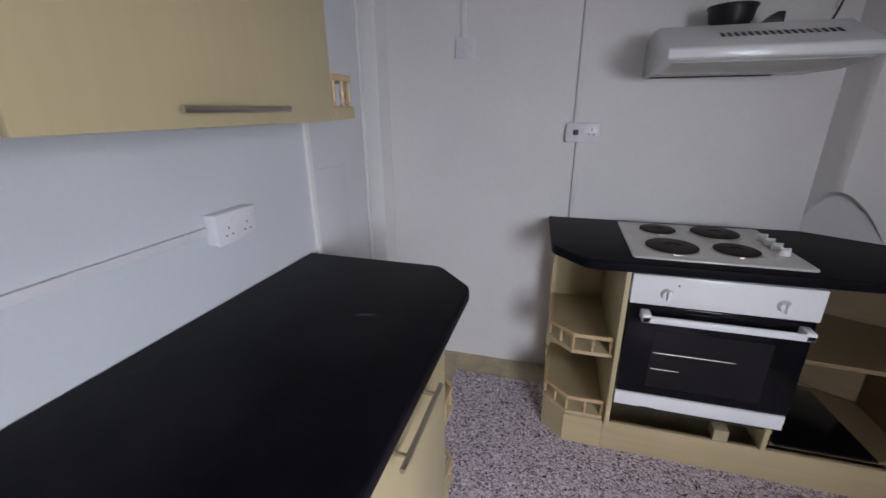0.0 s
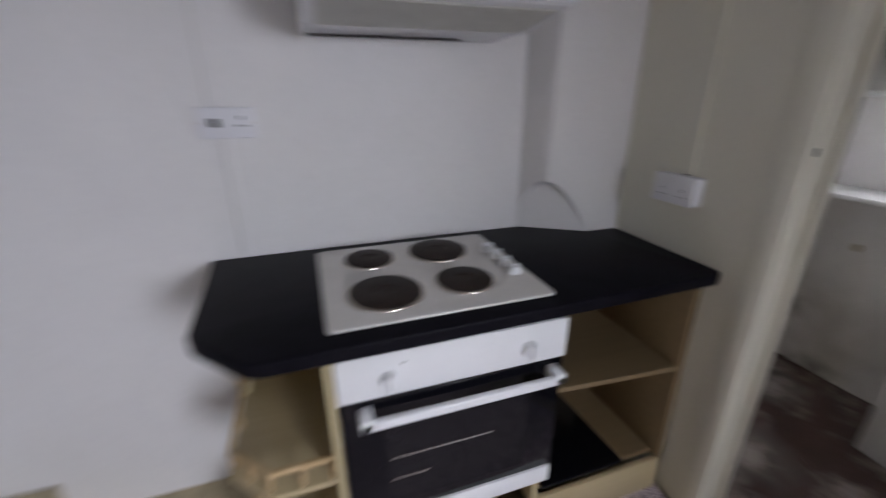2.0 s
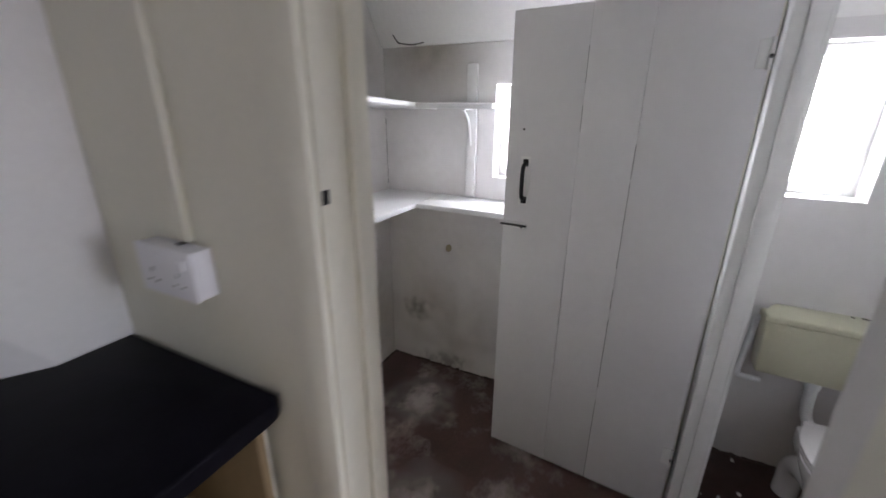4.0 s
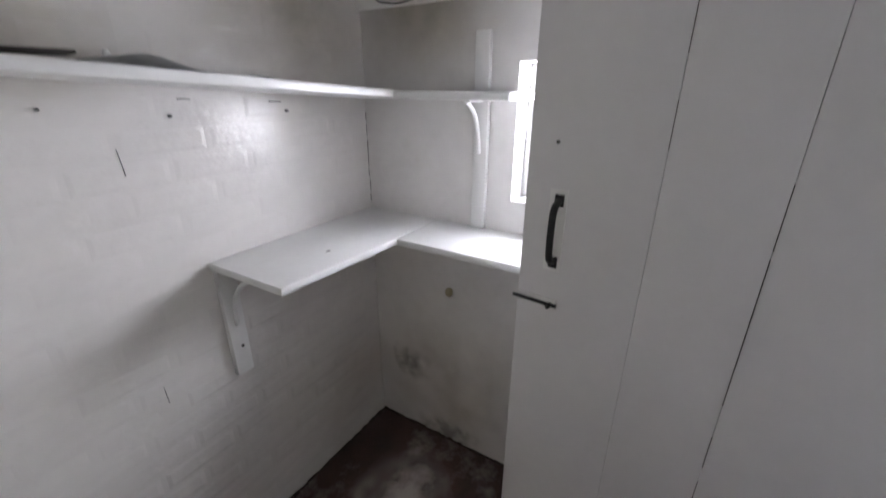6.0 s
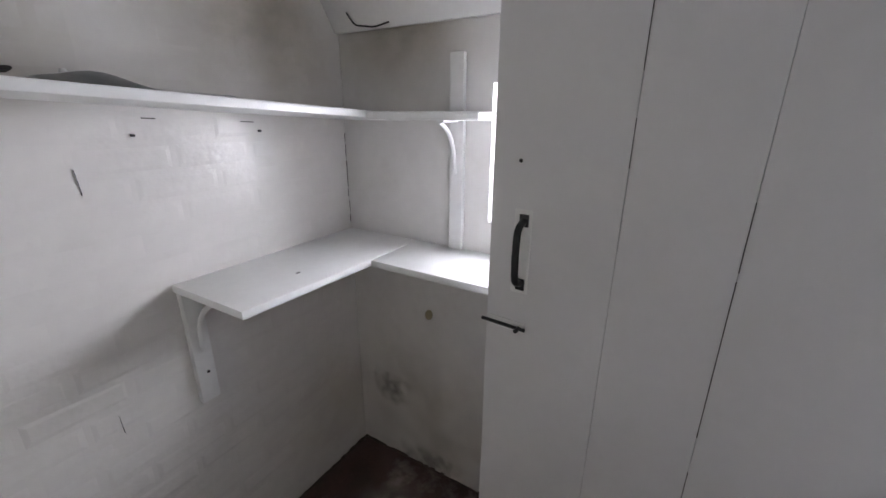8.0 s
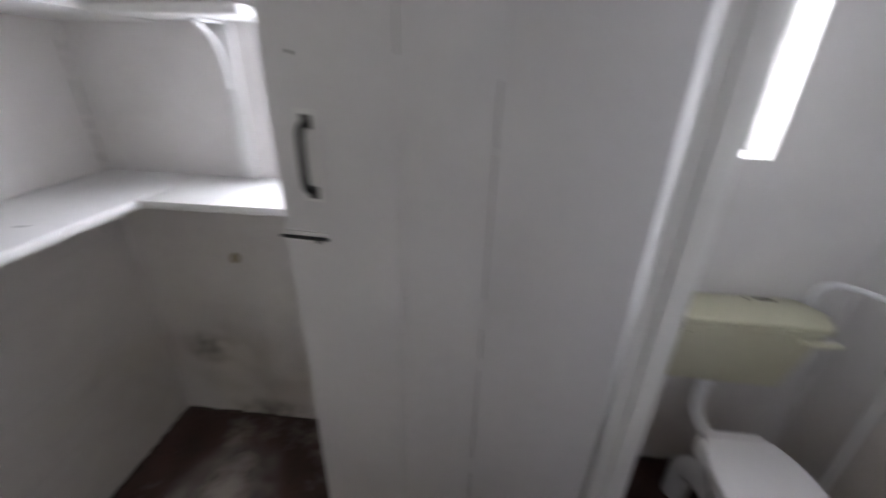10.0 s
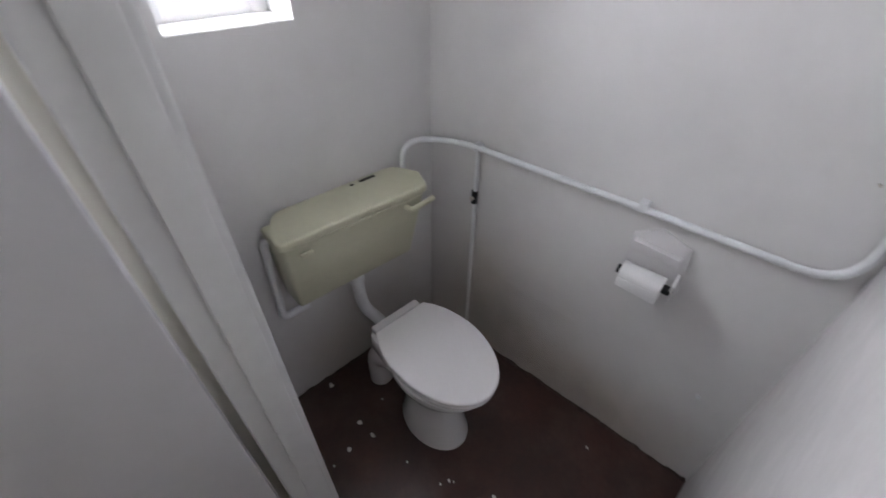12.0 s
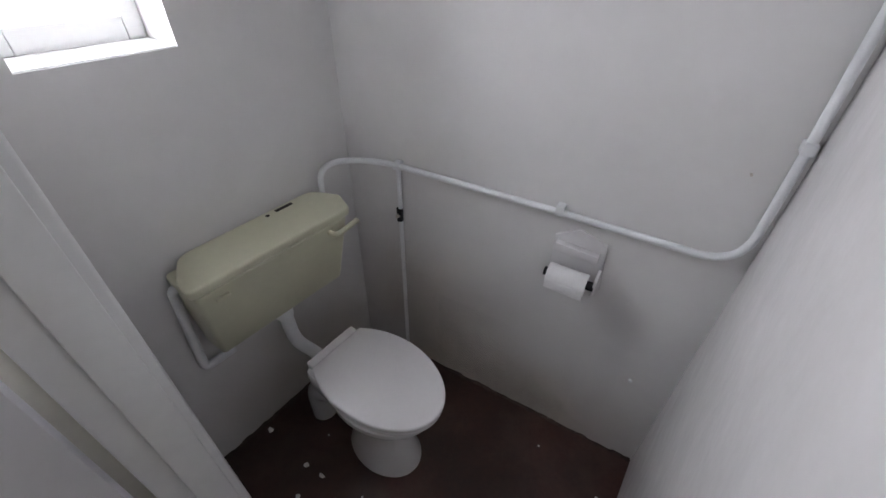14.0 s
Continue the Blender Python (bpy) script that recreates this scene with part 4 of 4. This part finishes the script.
for i in range(16):
    for j in range(5):
        sheet.faces.new((grid[i][j], grid[i + 1][j], grid[i + 1][j + 1], grid[i][j + 1]))
bmesh.ops.solidify(sheet, geom=sheet.faces[:], thickness=0.001)
single("torn_sheet", sheet, M_SHEET, "curled grey-white torn sheet on the upper shelf", "paper")
single("torn_sheet", slab(B(), [(1.92, 2.05), (2.02, 2.04), (2.03, 2.11), (1.95, 2.12)], 1.461, 1.467, 0.002, 1), M_DARK, "small dark scrap on the upper shelf", "paper")
fx = thing("wall_hook", (2.165, LN, 1.44), "small white painted fitting above the shelf", "fitting")
part("base", lathe(B(), (2.165, LN - 0.03, 1.447), [(0.010, 0), (0.010, 0.008), (0.006, 0.014), (0.008, 0.034), (0.005, 0.042)], 14), M_GLOSS, fx)
single("loose_wire", tube(B(), [(2.937, 2.249, 1.726), (2.960, 2.235, 1.690), (2.967, 2.155, 1.679), (2.962, 2.091, 1.687)], 0.0028, 8, 0.015), M_IRON, "bent dark wire hanging from the ceiling", "wire")
hole = B()
lathe(hole, (0, 0, 0), [(0.024, 0), (0.020, 0.0015)], 9, 1.0, 0.75)
bmesh.ops.transform(hole, matrix=Matrix.Translation((LP - 0.0005, 1.96, 0.655)) @ Matrix.Rotation(radians(25), 4, "X") @ Matrix.Rotation(radians(-90), 4, "Y"), verts=hole.verts[:])
single("wall_hole", hole, M_VINYL, "chipped brown hole in the painted wall", "hole")
for x, z in ((2.272, 1.352), (2.615, 1.353), (2.032, 1.375)):
    single("nail", rod(B(), (x, LN - 0.001, z), (x, LN - 0.012, z), 0.0035, 8), M_IRON, "small dark nail in the brick wall", "nail", "wall nails")
for x, z, h, s in ((2.148, 1.225, 0.06, 0.012), (2.10, 0.60, 0.055, 0.006)):
    single("wall_crack", prism(B(), [(x, z), (x + 0.0008, z + 0.002), (x - s * 0.3, z + h), (x - 0.0014, z + h * 0.6)], "y", LN - 0.004, LN - 0.001), M_DARK,
           "thin dark crack in the paint", "crack", "wall cracks")


crack = B()
crng = random.Random(3)
z = 0.985
while z < 1.34:
    h = crng.uniform(0.02, 0.06)
    w = crng.uniform(0.0008, 0.0022)
    off = crng.uniform(0.0, 0.004)
    box(crack, LP - 0.004 - off - w, LN - 0.005, z, LP - 0.004 - off, LN - 0.003, z + h)
    z += h + crng.uniform(0.0, 0.02)
single("wall_crack", crack, M_DARK, "broken dark crack down the corner of the walls", "crack", "wall cracks", smooth=False)


# ---- small windows ----
def small_window(name, opening, face, label):
    ya, yb, za, zb = opening
    w = thing(name, (LE + 0.1, (ya + yb) / 2, za), label, "window", kind="structure")
    fx0, fx1, t = LE + 0.115, LE + 0.155, 0.035
    part("window_frame", box(B(), fx0, ya, za, fx1, ya + t, zb, 0.004), M_GLOSS, w)
    part("window_frame", box(B(), fx0, yb - t, za, fx1, yb, zb, 0.004), M_GLOSS, w)
    part("window_frame", box(B(), fx0, ya + t, zb - t, fx1, yb - t, zb, 0.004), M_GLOSS, w)
    part("window_frame", box(B(), fx0, ya + t, za, fx1, yb - t, za + t * 1.3, 0.004), M_GLOSS, w)
    p = part("pane", box(B(), fx0 + 0.016, ya + t, za + t * 1.3, fx0 + 0.020, yb - t, zb - t), M_PANE, w)
    p.visible_shadow = False
    part("window_sill", box(B(), face + 0.004, ya, za - 0.012, fx0, yb, za + 0.003, 0.003), M_GLOSS, w)
    return w


w2 = small_window("window_2", WIN_P, LP, "small white framed pantry window full of daylight")
part("window_catch", box(B(), LE + 0.098, 1.655, 1.40, LE + 0.112, 1.667, 1.455, 0.003), M_IRON, w2, "dark window catch")
part("window_catch", box(B(), LE + 0.098, 1.655, 1.20, LE + 0.112, 1.667, 1.25, 0.003), M_IRON, w2, "dark window stay")
small_window("window_3", WIN_T, LE, "small white framed toilet window full of daylight")

# ---- toilet ----
ci = thing("cistern", (2.87, 0.33, 0.36), "cream plastic low-level toilet cistern on the wall", "cistern")
cb2 = B()
loB = [(2.868, 0.130, 0.386), (LE - 0.002, 0.130, 0.386), (LE - 0.002, 0.528, 0.386), (2.880, 0.528, 0.386)]
hiB = [(2.813, 0.114, 0.636), (LE - 0.002, 0.114, 0.636), (LE - 0.002, 0.545, 0.636), (2.830, 0.545, 0.636)]
vl, vh = [cb2.verts.new(p) for p in loB], [cb2.verts.new(p) for p in hiB]
cb2.faces.new(vl[::-1])
cb2.faces.new(vh)
for i in range(4):
    cb2.faces.new((vl[i], vl[(i + 1) % 4], vh[(i + 1) % 4], vh[i]))
bmesh.ops.recalc_face_normals(cb2, faces=cb2.faces[:])
bmesh.ops.bevel(cb2, geom=cb2.edges[:], offset=0.012, segments=3, profile=0.5, affect="EDGES")
tank = part("tank", cb2, M_CISTERN, ci)
lid = B()
outl = [(2.808, 0.105), (2.825, 0.556), (2.88, 0.550), (LE - 0.002, 0.505), (LE - 0.002, 0.115), (2.885, 0.075)]
slab(lid, rounded(outl, {0: 0.02, 1: 0.02, 3: 0.03, 4: 0.03}), 0.637, 0.662, 0.007, 3)
lidp = part("lid", lid, M_CISTERN, ci)
part("lid_slot", box(B(), 2.944, 0.192, 0.6618, 2.956, 0.246, 0.6632, 0.0005, 1), M_DARK, lidp, "dark slot in the lid")
part("lid_mark", lathe(B(), (2.948, 0.272, 0.6618), [(0.006, 0), (0.005, 0.0015)], 12), M_DARK, lidp)
lv = B()
tube(lv, [(2.818, 0.180, 0.612), (2.798, 0.180, 0.612), (2.792, 0.166, 0.614), (2.790, 0.100, 0.624)], 0.008, 10, 0.01)
part("flush_lever", lv, M_CISTERN, ci, "cream flush lever")
part("badge", box(B(), 2.818, 0.475, 0.606, 2.826, 0.508, 0.613, 0.001), M_CISTERN, ci, "small raised badge bar")
op = thing("overflow_pipe", (LE - 0.02, 0.56, 0.27), "white plastic overflow pipe beside the cistern", "pipe")
part("pipe", tube(B(), [(LE - 0.05, 0.520, 0.602), (LE - 0.022, 0.548, 0.602), (LE - 0.020, 0.566, 0.314), (LE - 0.022, 0.480, 0.314)], 0.012, 14, 0.022), M_PIPE, op)
fp = thing("flush_pipe", (2.87, 0.32, 0.15), "white plastic flush pipe from cistern to pan", "pipe")
part("pipe", tube(B(), [(2.895, 0.335, 0.390), (2.895, 0.328, 0.235), (2.85, 0.300, 0.190), (2.72, 0.300, 0.180)], 0.020, 16, 0.06), M_PIPE, fp)
part("collar", rod(B(), (2.895, 0.335, 0.392), (2.895, 0.335, 0.365), 0.026, 16), M_PIPE, fp)

# pan: elliptical sections from foot to rim
wc = thing("toilet", (2.55, 0.29, FZ), "white ceramic toilet with its lid closed", "toilet")
pb = B()
secs = [(2.562, 0.284, 0.136, 0.098, 0.0), (2.562, 0.284, 0.132, 0.094, 0.014), (2.572, 0.282, 0.112, 0.083, 0.10), (2.576, 0.282, 0.106, 0.080, 0.18),
        (2.560, 0.284, 0.138, 0.104, 0.27), (2.540, 0.290, 0.168, 0.130, 0.345), (2.534, 0.293, 0.179, 0.136, 0.378), (2.534, 0.293, 0.179, 0.136, 0.395)]
rings = []
for cx, cy, rx, ry, z in secs:
    rings.append([pb.verts.new((cx + rx * math.cos(2 * math.pi * i / 36), cy + ry * math.sin(2 * math.pi * i / 36), FZ + z)) for i in range(36)])
for a, b in zip(rings, rings[1:]):
    for i in range(36):
        pb.faces.new((a[i], a[(i + 1) % 36], b[(i + 1) % 36], b[i]))
pb.faces.new(rings[0][::-1])
pb.faces.new(rings[-1])
bmesh.ops.recalc_face_normals(pb, faces=pb.faces[:])
part("pan", pb, M_CERAMIC, wc)
part("outlet", tube(B(), [(2.62, 0.30, FZ + 0.20), (2.76, 0.318, FZ + 0.19), (2.825, 0.324, FZ + 0.14), (2.825, 0.324, FZ)], 0.044, 20, 0.05), M_CERAMIC, wc, "white outlet pipe behind the pan")
part("back_deck", slab(B(), rounded([(2.64, 0.195), (2.74, 0.205), (2.74, 0.395), (2.64, 0.405)], {1: 0.02, 2: 0.02}), FZ + 0.33, FZ + 0.395, 0.008, 2), M_CERAMIC, wc)
for dx, dy in ((2.628, 0.348), (2.60, 0.357)):
    part("bolt_hole", rod(B(), (dx, dy + 0.0, FZ + 0.03), (dx, dy + 0.012, FZ + 0.03), 0.005, 8), M_DARK, wc)


def seat_outline(grow):
    """Tapered toward the hinge, rounded at the front (the front faces west)."""
    pts = []
    for i in range(31):
        a = math.radians(-90 + 180 * i / 30)
        pts.append((2.545 - (0.204 + grow) * math.cos(a), 0.291 + (0.135 + grow) * math.sin(a)))
    for x, h in ((2.585, 0.134), (2.63, 0.126), (2.67, 0.113), (2.705, 0.095)):
        pts.append((x, 0.293 + h + grow))
    for x, h in ((2.705, 0.085), (2.67, 0.107), (2.63, 0.123), (2.585, 0.133)):
        pts.append((x, 0.293 - h - grow))
    return pts


part("seat", slab(B(), seat_outline(-0.001), FZ + 0.396, FZ + 0.412, 0.005, 2), M_SEAT, wc)
part("lid", slab(B(), seat_outline(0.002), FZ + 0.415, FZ + 0.430, 0.006, 3), M_SEAT, wc, "closed white plastic lid")
part("hinge_bar", box(B(), 2.708, 0.212, FZ + 0.398, 2.738, 0.385, FZ + 0.422, 0.006, 3), M_SEAT, wc)

wc.location.x += 0.018
pw = thing("water_pipe", on_south(0.4, 0.017, 0.74), "white painted water pipe round the toilet walls", "pipe")
part("pipe", tube(B(), [(LE - 0.032, 0.095, 0.62), (LE - 0.032, 0.088, 0.752), on_south(0.97, 0.020, 0.738), on_south(0.42, 0.017, 0.744),
          on_south(0.034, 0.017, 0.742), on_south(0.040, 0.017, 1.0), on_south(0.084, 0.017, 2.2)], 0.0085, 14, 0.085), M_PIPE, pw)
part("branch", tube(B(), [on_south(0.892, 0.015, 0.735), on_south(0.888, 0.015, FZ)], 0.0068, 12), M_PIPE, pw)
part("valve", rod(B(), on_south(0.893, 0.017, 0.592), on_south(0.893, 0.017, 0.548), 0.0105, 14), M_IRON, pw, "dark isolating valve")
part("valve_screw", rod(B(), on_south(0.893, 0.015, 0.57), on_south(0.893, 0.034, 0.57), 0.006, 10), M_STEEL, pw)


def pipe_clip(s, z, tall):
    bm = B()
    o = [on_south(s - 0.010, 0.001, 0), on_south(s + 0.010, 0.001, 0), on_south(s + 0.010, 0.027, 0), on_south(s - 0.010, 0.027, 0)]
    slab(bm, [p[:2] for p in o], z - tall, z + tall, 0.003, 2)
    part("clip", bm, M_PIPE, pw)


pipe_clip(0.893, 0.738, 0.012)
pipe_clip(0.414, 0.750, 0.013)
pipe_clip(0.040, 1.0, 0.011)

rh = thing("toilet_roll_holder", on_south(0.35, 0.0, 0.57), "white plastic toilet roll holder with a nearly full roll", "roll holder")


def south_plate(outline, o0, o1, bevel=0.002):
    """A plate with its outline (s, z) on the south wall, from o0 to o1 out of it."""
    bm = B()
    lo = [bm.verts.new(on_south(s, o0, z)) for s, z in outline]
    hi = [bm.verts.new(on_south(s, o1, z)) for s, z in outline]
    bm.faces.new(lo[::-1])
    bm.faces.new(hi)
    k = len(outline)
    for i in range(k):
        bm.faces.new((lo[i], lo[(i + 1) % k], hi[(i + 1) % k], hi[i]))
    bmesh.ops.recalc_face_normals(bm, faces=bm.faces[:])
    bmesh.ops.bevel(bm, geom=bm.edges[:], offset=bevel, segments=2, profile=0.5, affect="EDGES")
    return bm


part("backplate", south_plate([(0.272, 0.545), (0.410, 0.545), (0.414, 0.672), (0.357, 0.707), (0.286, 0.684)], 0.001, 0.009), M_SEAT, rh)
part("flap", south_plate([(0.296, 0.636), (0.404, 0.642), (0.404, 0.664), (0.296, 0.658)], 0.009, 0.030), M_SEAT, rh)
part("arm", south_plate([(0.280, 0.560), (0.288, 0.560), (0.288, 0.61), (0.280, 0.61)], 0.009, 0.062), M_SEAT, rh)
part("spindle", rod(B(), on_south(0.284, 0.052, 0.585), on_south(0.412, 0.052, 0.585), 0.012, 16), M_IRON, rh, "dark spindle end")
part("roll", rod(B(), on_south(0.303, 0.052, 0.582), on_south(0.402, 0.052, 0.582), 0.029, 36), M_PAPER, rh)
part("loose_end", south_plate([(0.303, 0.551), (0.401, 0.557), (0.401, 0.582), (0.303, 0.582)], 0.0803, 0.0813, 0.0002), M_PAPER, rh)
single("screw", rod(B(), on_south(0.109, 0.001, 0.26), on_south(0.109, 0.008, 0.26), 0.005, 10), M_PIPE, "painted screw head in the wall", "screw")
single("nail", rod(B(), on_south(0.093, 0.001, 0.93), on_south(0.093, 0.006, 0.93), 0.0025, 8), M_STEEL, "small dark nail in the toilet wall", "nail", "wall nails")

# flakes of paint on the dark floor
rng = random.Random(4)
spots = [(2.932, 0.492, 0.015), (2.741, 0.497, 0.013), (2.672, 0.488, 0.011), (2.757, 0.384, 0.005), (2.684, 0.573, 0.011), (2.672, 0.638, 0.005),
         (2.149, -0.022, 0.005), (2.389, 0.394, 0.007), (2.377, 0.384, 0.005), (2.261, 0.324, 0.009), (2.08, 0.18, 0.006), (1.93, 0.02, 0.007),
         (2.125, 1.240, 0.016), (2.178, 1.172, 0.013), (2.523, 0.455, 0.005), (2.40, 0.42, 0.005)]
for x, y, r in spots:
    k = rng.randint(5, 7)
    a0 = rng.random() * 6
    pts = [(x + r * rng.uniform(0.5, 1.2) * math.cos(a0 + 2 * math.pi * i / k), y + r * rng.uniform(0.4, 0.9) * math.sin(a0 + 2 * math.pi * i / k)) for i in range(k)]
    single("paint_flake", slab(B(), pts, FZ + 0.0005, FZ + 0.003), M_FLAKE, "white flake of old paint on the dark floor", "paint flake", "paint flakes", smooth=False)

for x, y, r in ((-0.285, 1.925, 0.014), (-0.170, 1.868, 0.008), (-0.235, 1.90, 0.005), (-0.30, 1.86, 0.004)):
    k = rng.randint(5, 7)
    a0 = rng.random() * 6
    pts = [(x + r * rng.uniform(0.5, 1.2) * math.cos(a0 + 2 * math.pi * i / k), y + r * rng.uniform(0.4, 0.9) * math.sin(a0 + 2 * math.pi * i / k)) for i in range(k)]
    single("plaster_crumb", slab(B(), pts, 0.003, 0.008), M_FLAKE, "white crumb of plaster on the mottled carpet", "crumb", "plaster crumbs", smooth=False)

# daylight outside the small windows
sky_mat = bpy.data.materials.new("bright_sky")
sky_mat.use_nodes = True
sb = sky_mat.node_tree.nodes["Principled BSDF"]
sb.inputs["Base Color"].default_value = (0.8, 0.85, 0.9, 1)
sb.inputs["Emission Color"].default_value = (0.95, 0.97, 1.0, 1)
sb.inputs["Emission Strength"].default_value = 4.0
structure("backdrop", box(B(), LE + 1.6, -1.5, -0.3, LE + 1.65, 3.5, 4.0), sky_mat, "bright overcast sky outside the windows", "sky")

# stains, dust, painted shade and dirty floor edges
M_WIPE = stain_shade_material("wipe_marks", (0.30, 0.29, 0.31), 0.025, 16.0, 0.12, 0.6, 0.5)
stain([(-0.62, 0.62, 0.9106), (-0.22, 0.62, 0.9106), (-0.22, 1.05, 0.9106), (-0.62, 1.05, 0.9106)], M_WIPE, "dried wipe marks on the black worktop")
stain([(-0.80, 0.20, 0.9106), (-0.35, 0.20, 0.9106), (-0.35, 0.75, 0.9106), (-0.80, 0.75, 0.9106)], M_WIPE, "dried wipe marks on the black worktop")
M_DAMP = stain_shade_material("yellow_dirt", (0.46, 0.36, 0.23), 0.62, 3.0, 0.0, 0.95)
M_OLIVE = stain_shade_material("olive_damp", (0.42, 0.35, 0.22), 0.38, 5.0, 0.0, 0.9)
M_MOULD = stain_shade_material("dark_mould", (0.12, 0.10, 0.08), 0.45, 26.0, 0.3, 0.62, 0.8)
# shade on the walls above the upper shelf, painted as a brown film
M_UPPER_SHADE = stain_shade_material("brown_upper_shade", (0.30, 0.25, 0.15), 0.8, 4.0, 0.0, 0.95)
M_DUST = stain_shade_material("pale_dust", (0.46, 0.41, 0.38), 0.85, 8.0, 0.12, 0.55, 0.9)
stain([on_south(0.25, 0.002, -0.55), on_south(1.30, 0.002, -0.55), on_south(1.30, 0.002, 0.62), on_south(0.25, 0.002, 0.62)], M_DAMP, "yellow-brown dirt low on the toilet wall")
stain([on_south(-0.1, 0.003, -0.40), on_south(0.75, 0.003, -0.40), on_south(0.75, 0.003, 0.28), on_south(-0.1, 0.003, 0.28)], M_DAMP, "yellow-brown dirt low on the toilet wall")
stain([(LE - 0.002, -0.25, -0.55), (LE - 0.002, 0.75, -0.55), (LE - 0.002, 0.75, 0.42), (LE - 0.002, -0.25, 0.42)], M_DAMP, "yellow-brown dirt behind the toilet")
stain([(LP - 0.002, 1.9, 0.02), (LP - 0.002, 2.42, 0.02), (LP - 0.002, 2.42, 0.46), (LP - 0.002, 1.9, 0.46)], M_MOULD, "dark mould in the pantry corner")
stain([(LP - 0.002, 1.55, -0.26), (LP - 0.002, 2.36, -0.26), (LP - 0.002, 2.36, 0.10), (LP - 0.002, 1.55, 0.10)], M_MOULD, "dark mould above the pantry floor")
stain([(LP - 0.003, 1.3, -0.5), (LP - 0.003, 2.6, -0.5), (LP - 0.003, 2.6, 0.8), (LP - 0.003, 1.3, 0.8)], M_OLIVE, "olive damp stain under the shelf")
stain([(2.35, LN - 0.004, -0.45), (3.25, LN - 0.004, -0.45), (3.25, LN - 0.004, 0.75), (2.35, LN - 0.004, 0.75)], M_OLIVE, "olive damp stain on the brick wall")
stain([(1.55, LN - 0.004, 1.30), (2.35, LN - 0.004, 1.30), (2.35, LN - 0.004, 1.78), (1.55, LN - 0.004, 1.78)], M_UPPER_SHADE, "brown shade painted on above the upper shelf")
stain([(2.2, LN - 0.004, 1.25), (3.1, LN - 0.004, 1.25), (3.1, LN - 0.004, 2.0), (2.2, LN - 0.004, 2.0)], M_UPPER_SHADE, "olive shade painted on above the upper shelf")
stain([(LP - 0.003, 1.62, 1.40), (LP - 0.003, 2.5, 1.40), (LP - 0.003, 2.5, 1.95), (LP - 0.003, 1.62, 1.95)], M_UPPER_SHADE, "olive shade painted on above the upper shelf")
stain([(2.35, 1.65, FZ + 0.001), (2.98, 1.65, FZ + 0.001), (2.98, 2.28, FZ + 0.001), (2.35, 2.28, FZ + 0.001)], M_DUST, "pale dust on the dark pantry floor")
stain([(1.75, 1.35, FZ + 0.001), (2.45, 1.35, FZ + 0.001), (2.45, 2.0, FZ + 0.001), (1.75, 2.0, FZ + 0.001)], M_DUST, "pale dust on the dark pantry floor")


def floor_edge(a, b, seed):
    """Uneven dirt packed into the joint of floor and wall."""
    er = random.Random(seed)
    a, b = Vector(a), Vector(b)
    run = (b - a).length
    along = (b - a) / run
    out = Vector((-along.y, along.x, 0))
    bm, at = B(), 0.0
    while at < run:
        w = min(er.uniform(0.008, 0.035), run - at)
        h, d = er.uniform(0.003, 0.013), er.uniform(0.003, 0.012)
        p, q = a + along * at, a + along * (at + w)
        lo = [p, q, q + out * d, p + out * d]
        prof = [bm.verts.new((v.x, v.y, FZ)) for v in lo] + [bm.verts.new((v.x, v.y, FZ + h)) for v in lo[:2]]
        for f in ((0, 1, 5, 4), (4, 5, 2, 3), (0, 4, 3), (1, 2, 5)):
            bm.faces.new([prof[i] for i in f])
        at += w
    bmesh.ops.recalc_face_normals(bm, faces=bm.faces[:])
    structure("floor_edge_dirt", bm, M_EDGE, "dark dirt packed along the floor edge", "dirt")


floor_edge(on_south(0.0, 0.001, FZ), on_south(1.06, 0.001, FZ), 1)
floor_edge((LE - 0.001, -0.05, FZ), (LE - 0.001, 0.68, FZ), 2)
floor_edge((LP - 0.001, 0.78, FZ), (LP - 0.001, LN - 0.003, FZ), 3)
floor_edge((LP - 0.002, LN - 0.003, FZ), (KE + 0.12, LN - 0.003, FZ), 4)

# ---- bricks of the painted pantry wall, last ----
wall_b = bpy.data.objects["wall_pantry_north"]


def brick_mesh(w, h, d, name):
    bm = B()
    c = 0.013
    back = [bm.verts.new(p) for p in ((0, 0, 0), (w, 0, 0), (w, 0, h), (0, 0, h))]
    front = [bm.verts.new(p) for p in ((c, -d, c), (w - c, -d, c), (w - c, -d, h - c), (c, -d, h - c))]
    bm.faces.new(front)
    for i in range(4):
        bm.faces.new((back[i], back[(i + 1) % 4], front[(i + 1) % 4], front[i]))
    bmesh.ops.recalc_face_normals(bm, faces=bm.faces[:])
    me = bpy.data.meshes.new(name)
    bm.to_mesh(me)
    bm.free()
    me.materials.append(M_BRICK)
    return me


full, half = brick_mesh(0.207, 0.063, 0.0035, "brick"), brick_mesh(0.096, 0.063, 0.0035, "brick")
brng = random.Random(9)
x_start = 1.60
for row in range(25):
    z = FZ + 0.006 + row * 0.0725
    x = x_start
    if row % 2:
        me, step = half, 0.108
    else:
        me, step = full, 0.219
    while x + 0.10 < LE:
        if x + 0.209 > LE:
            me = half
        ob = new("brick", me)
        ob.location = (x, LN + 0.0006 - brng.random() * 0.0006, z + brng.uniform(-0.0015, 0.0015))
        ob.rotation_euler = (0, brng.uniform(-0.008, 0.008), brng.uniform(-0.004, 0.004))
        ob.scale = (1.0, brng.uniform(0.2, 0.6) if z < 0.9 else brng.uniform(0.08, 0.35), 1.0)
        ob.parent = wall_b
        x += step
        me, step = full, 0.219
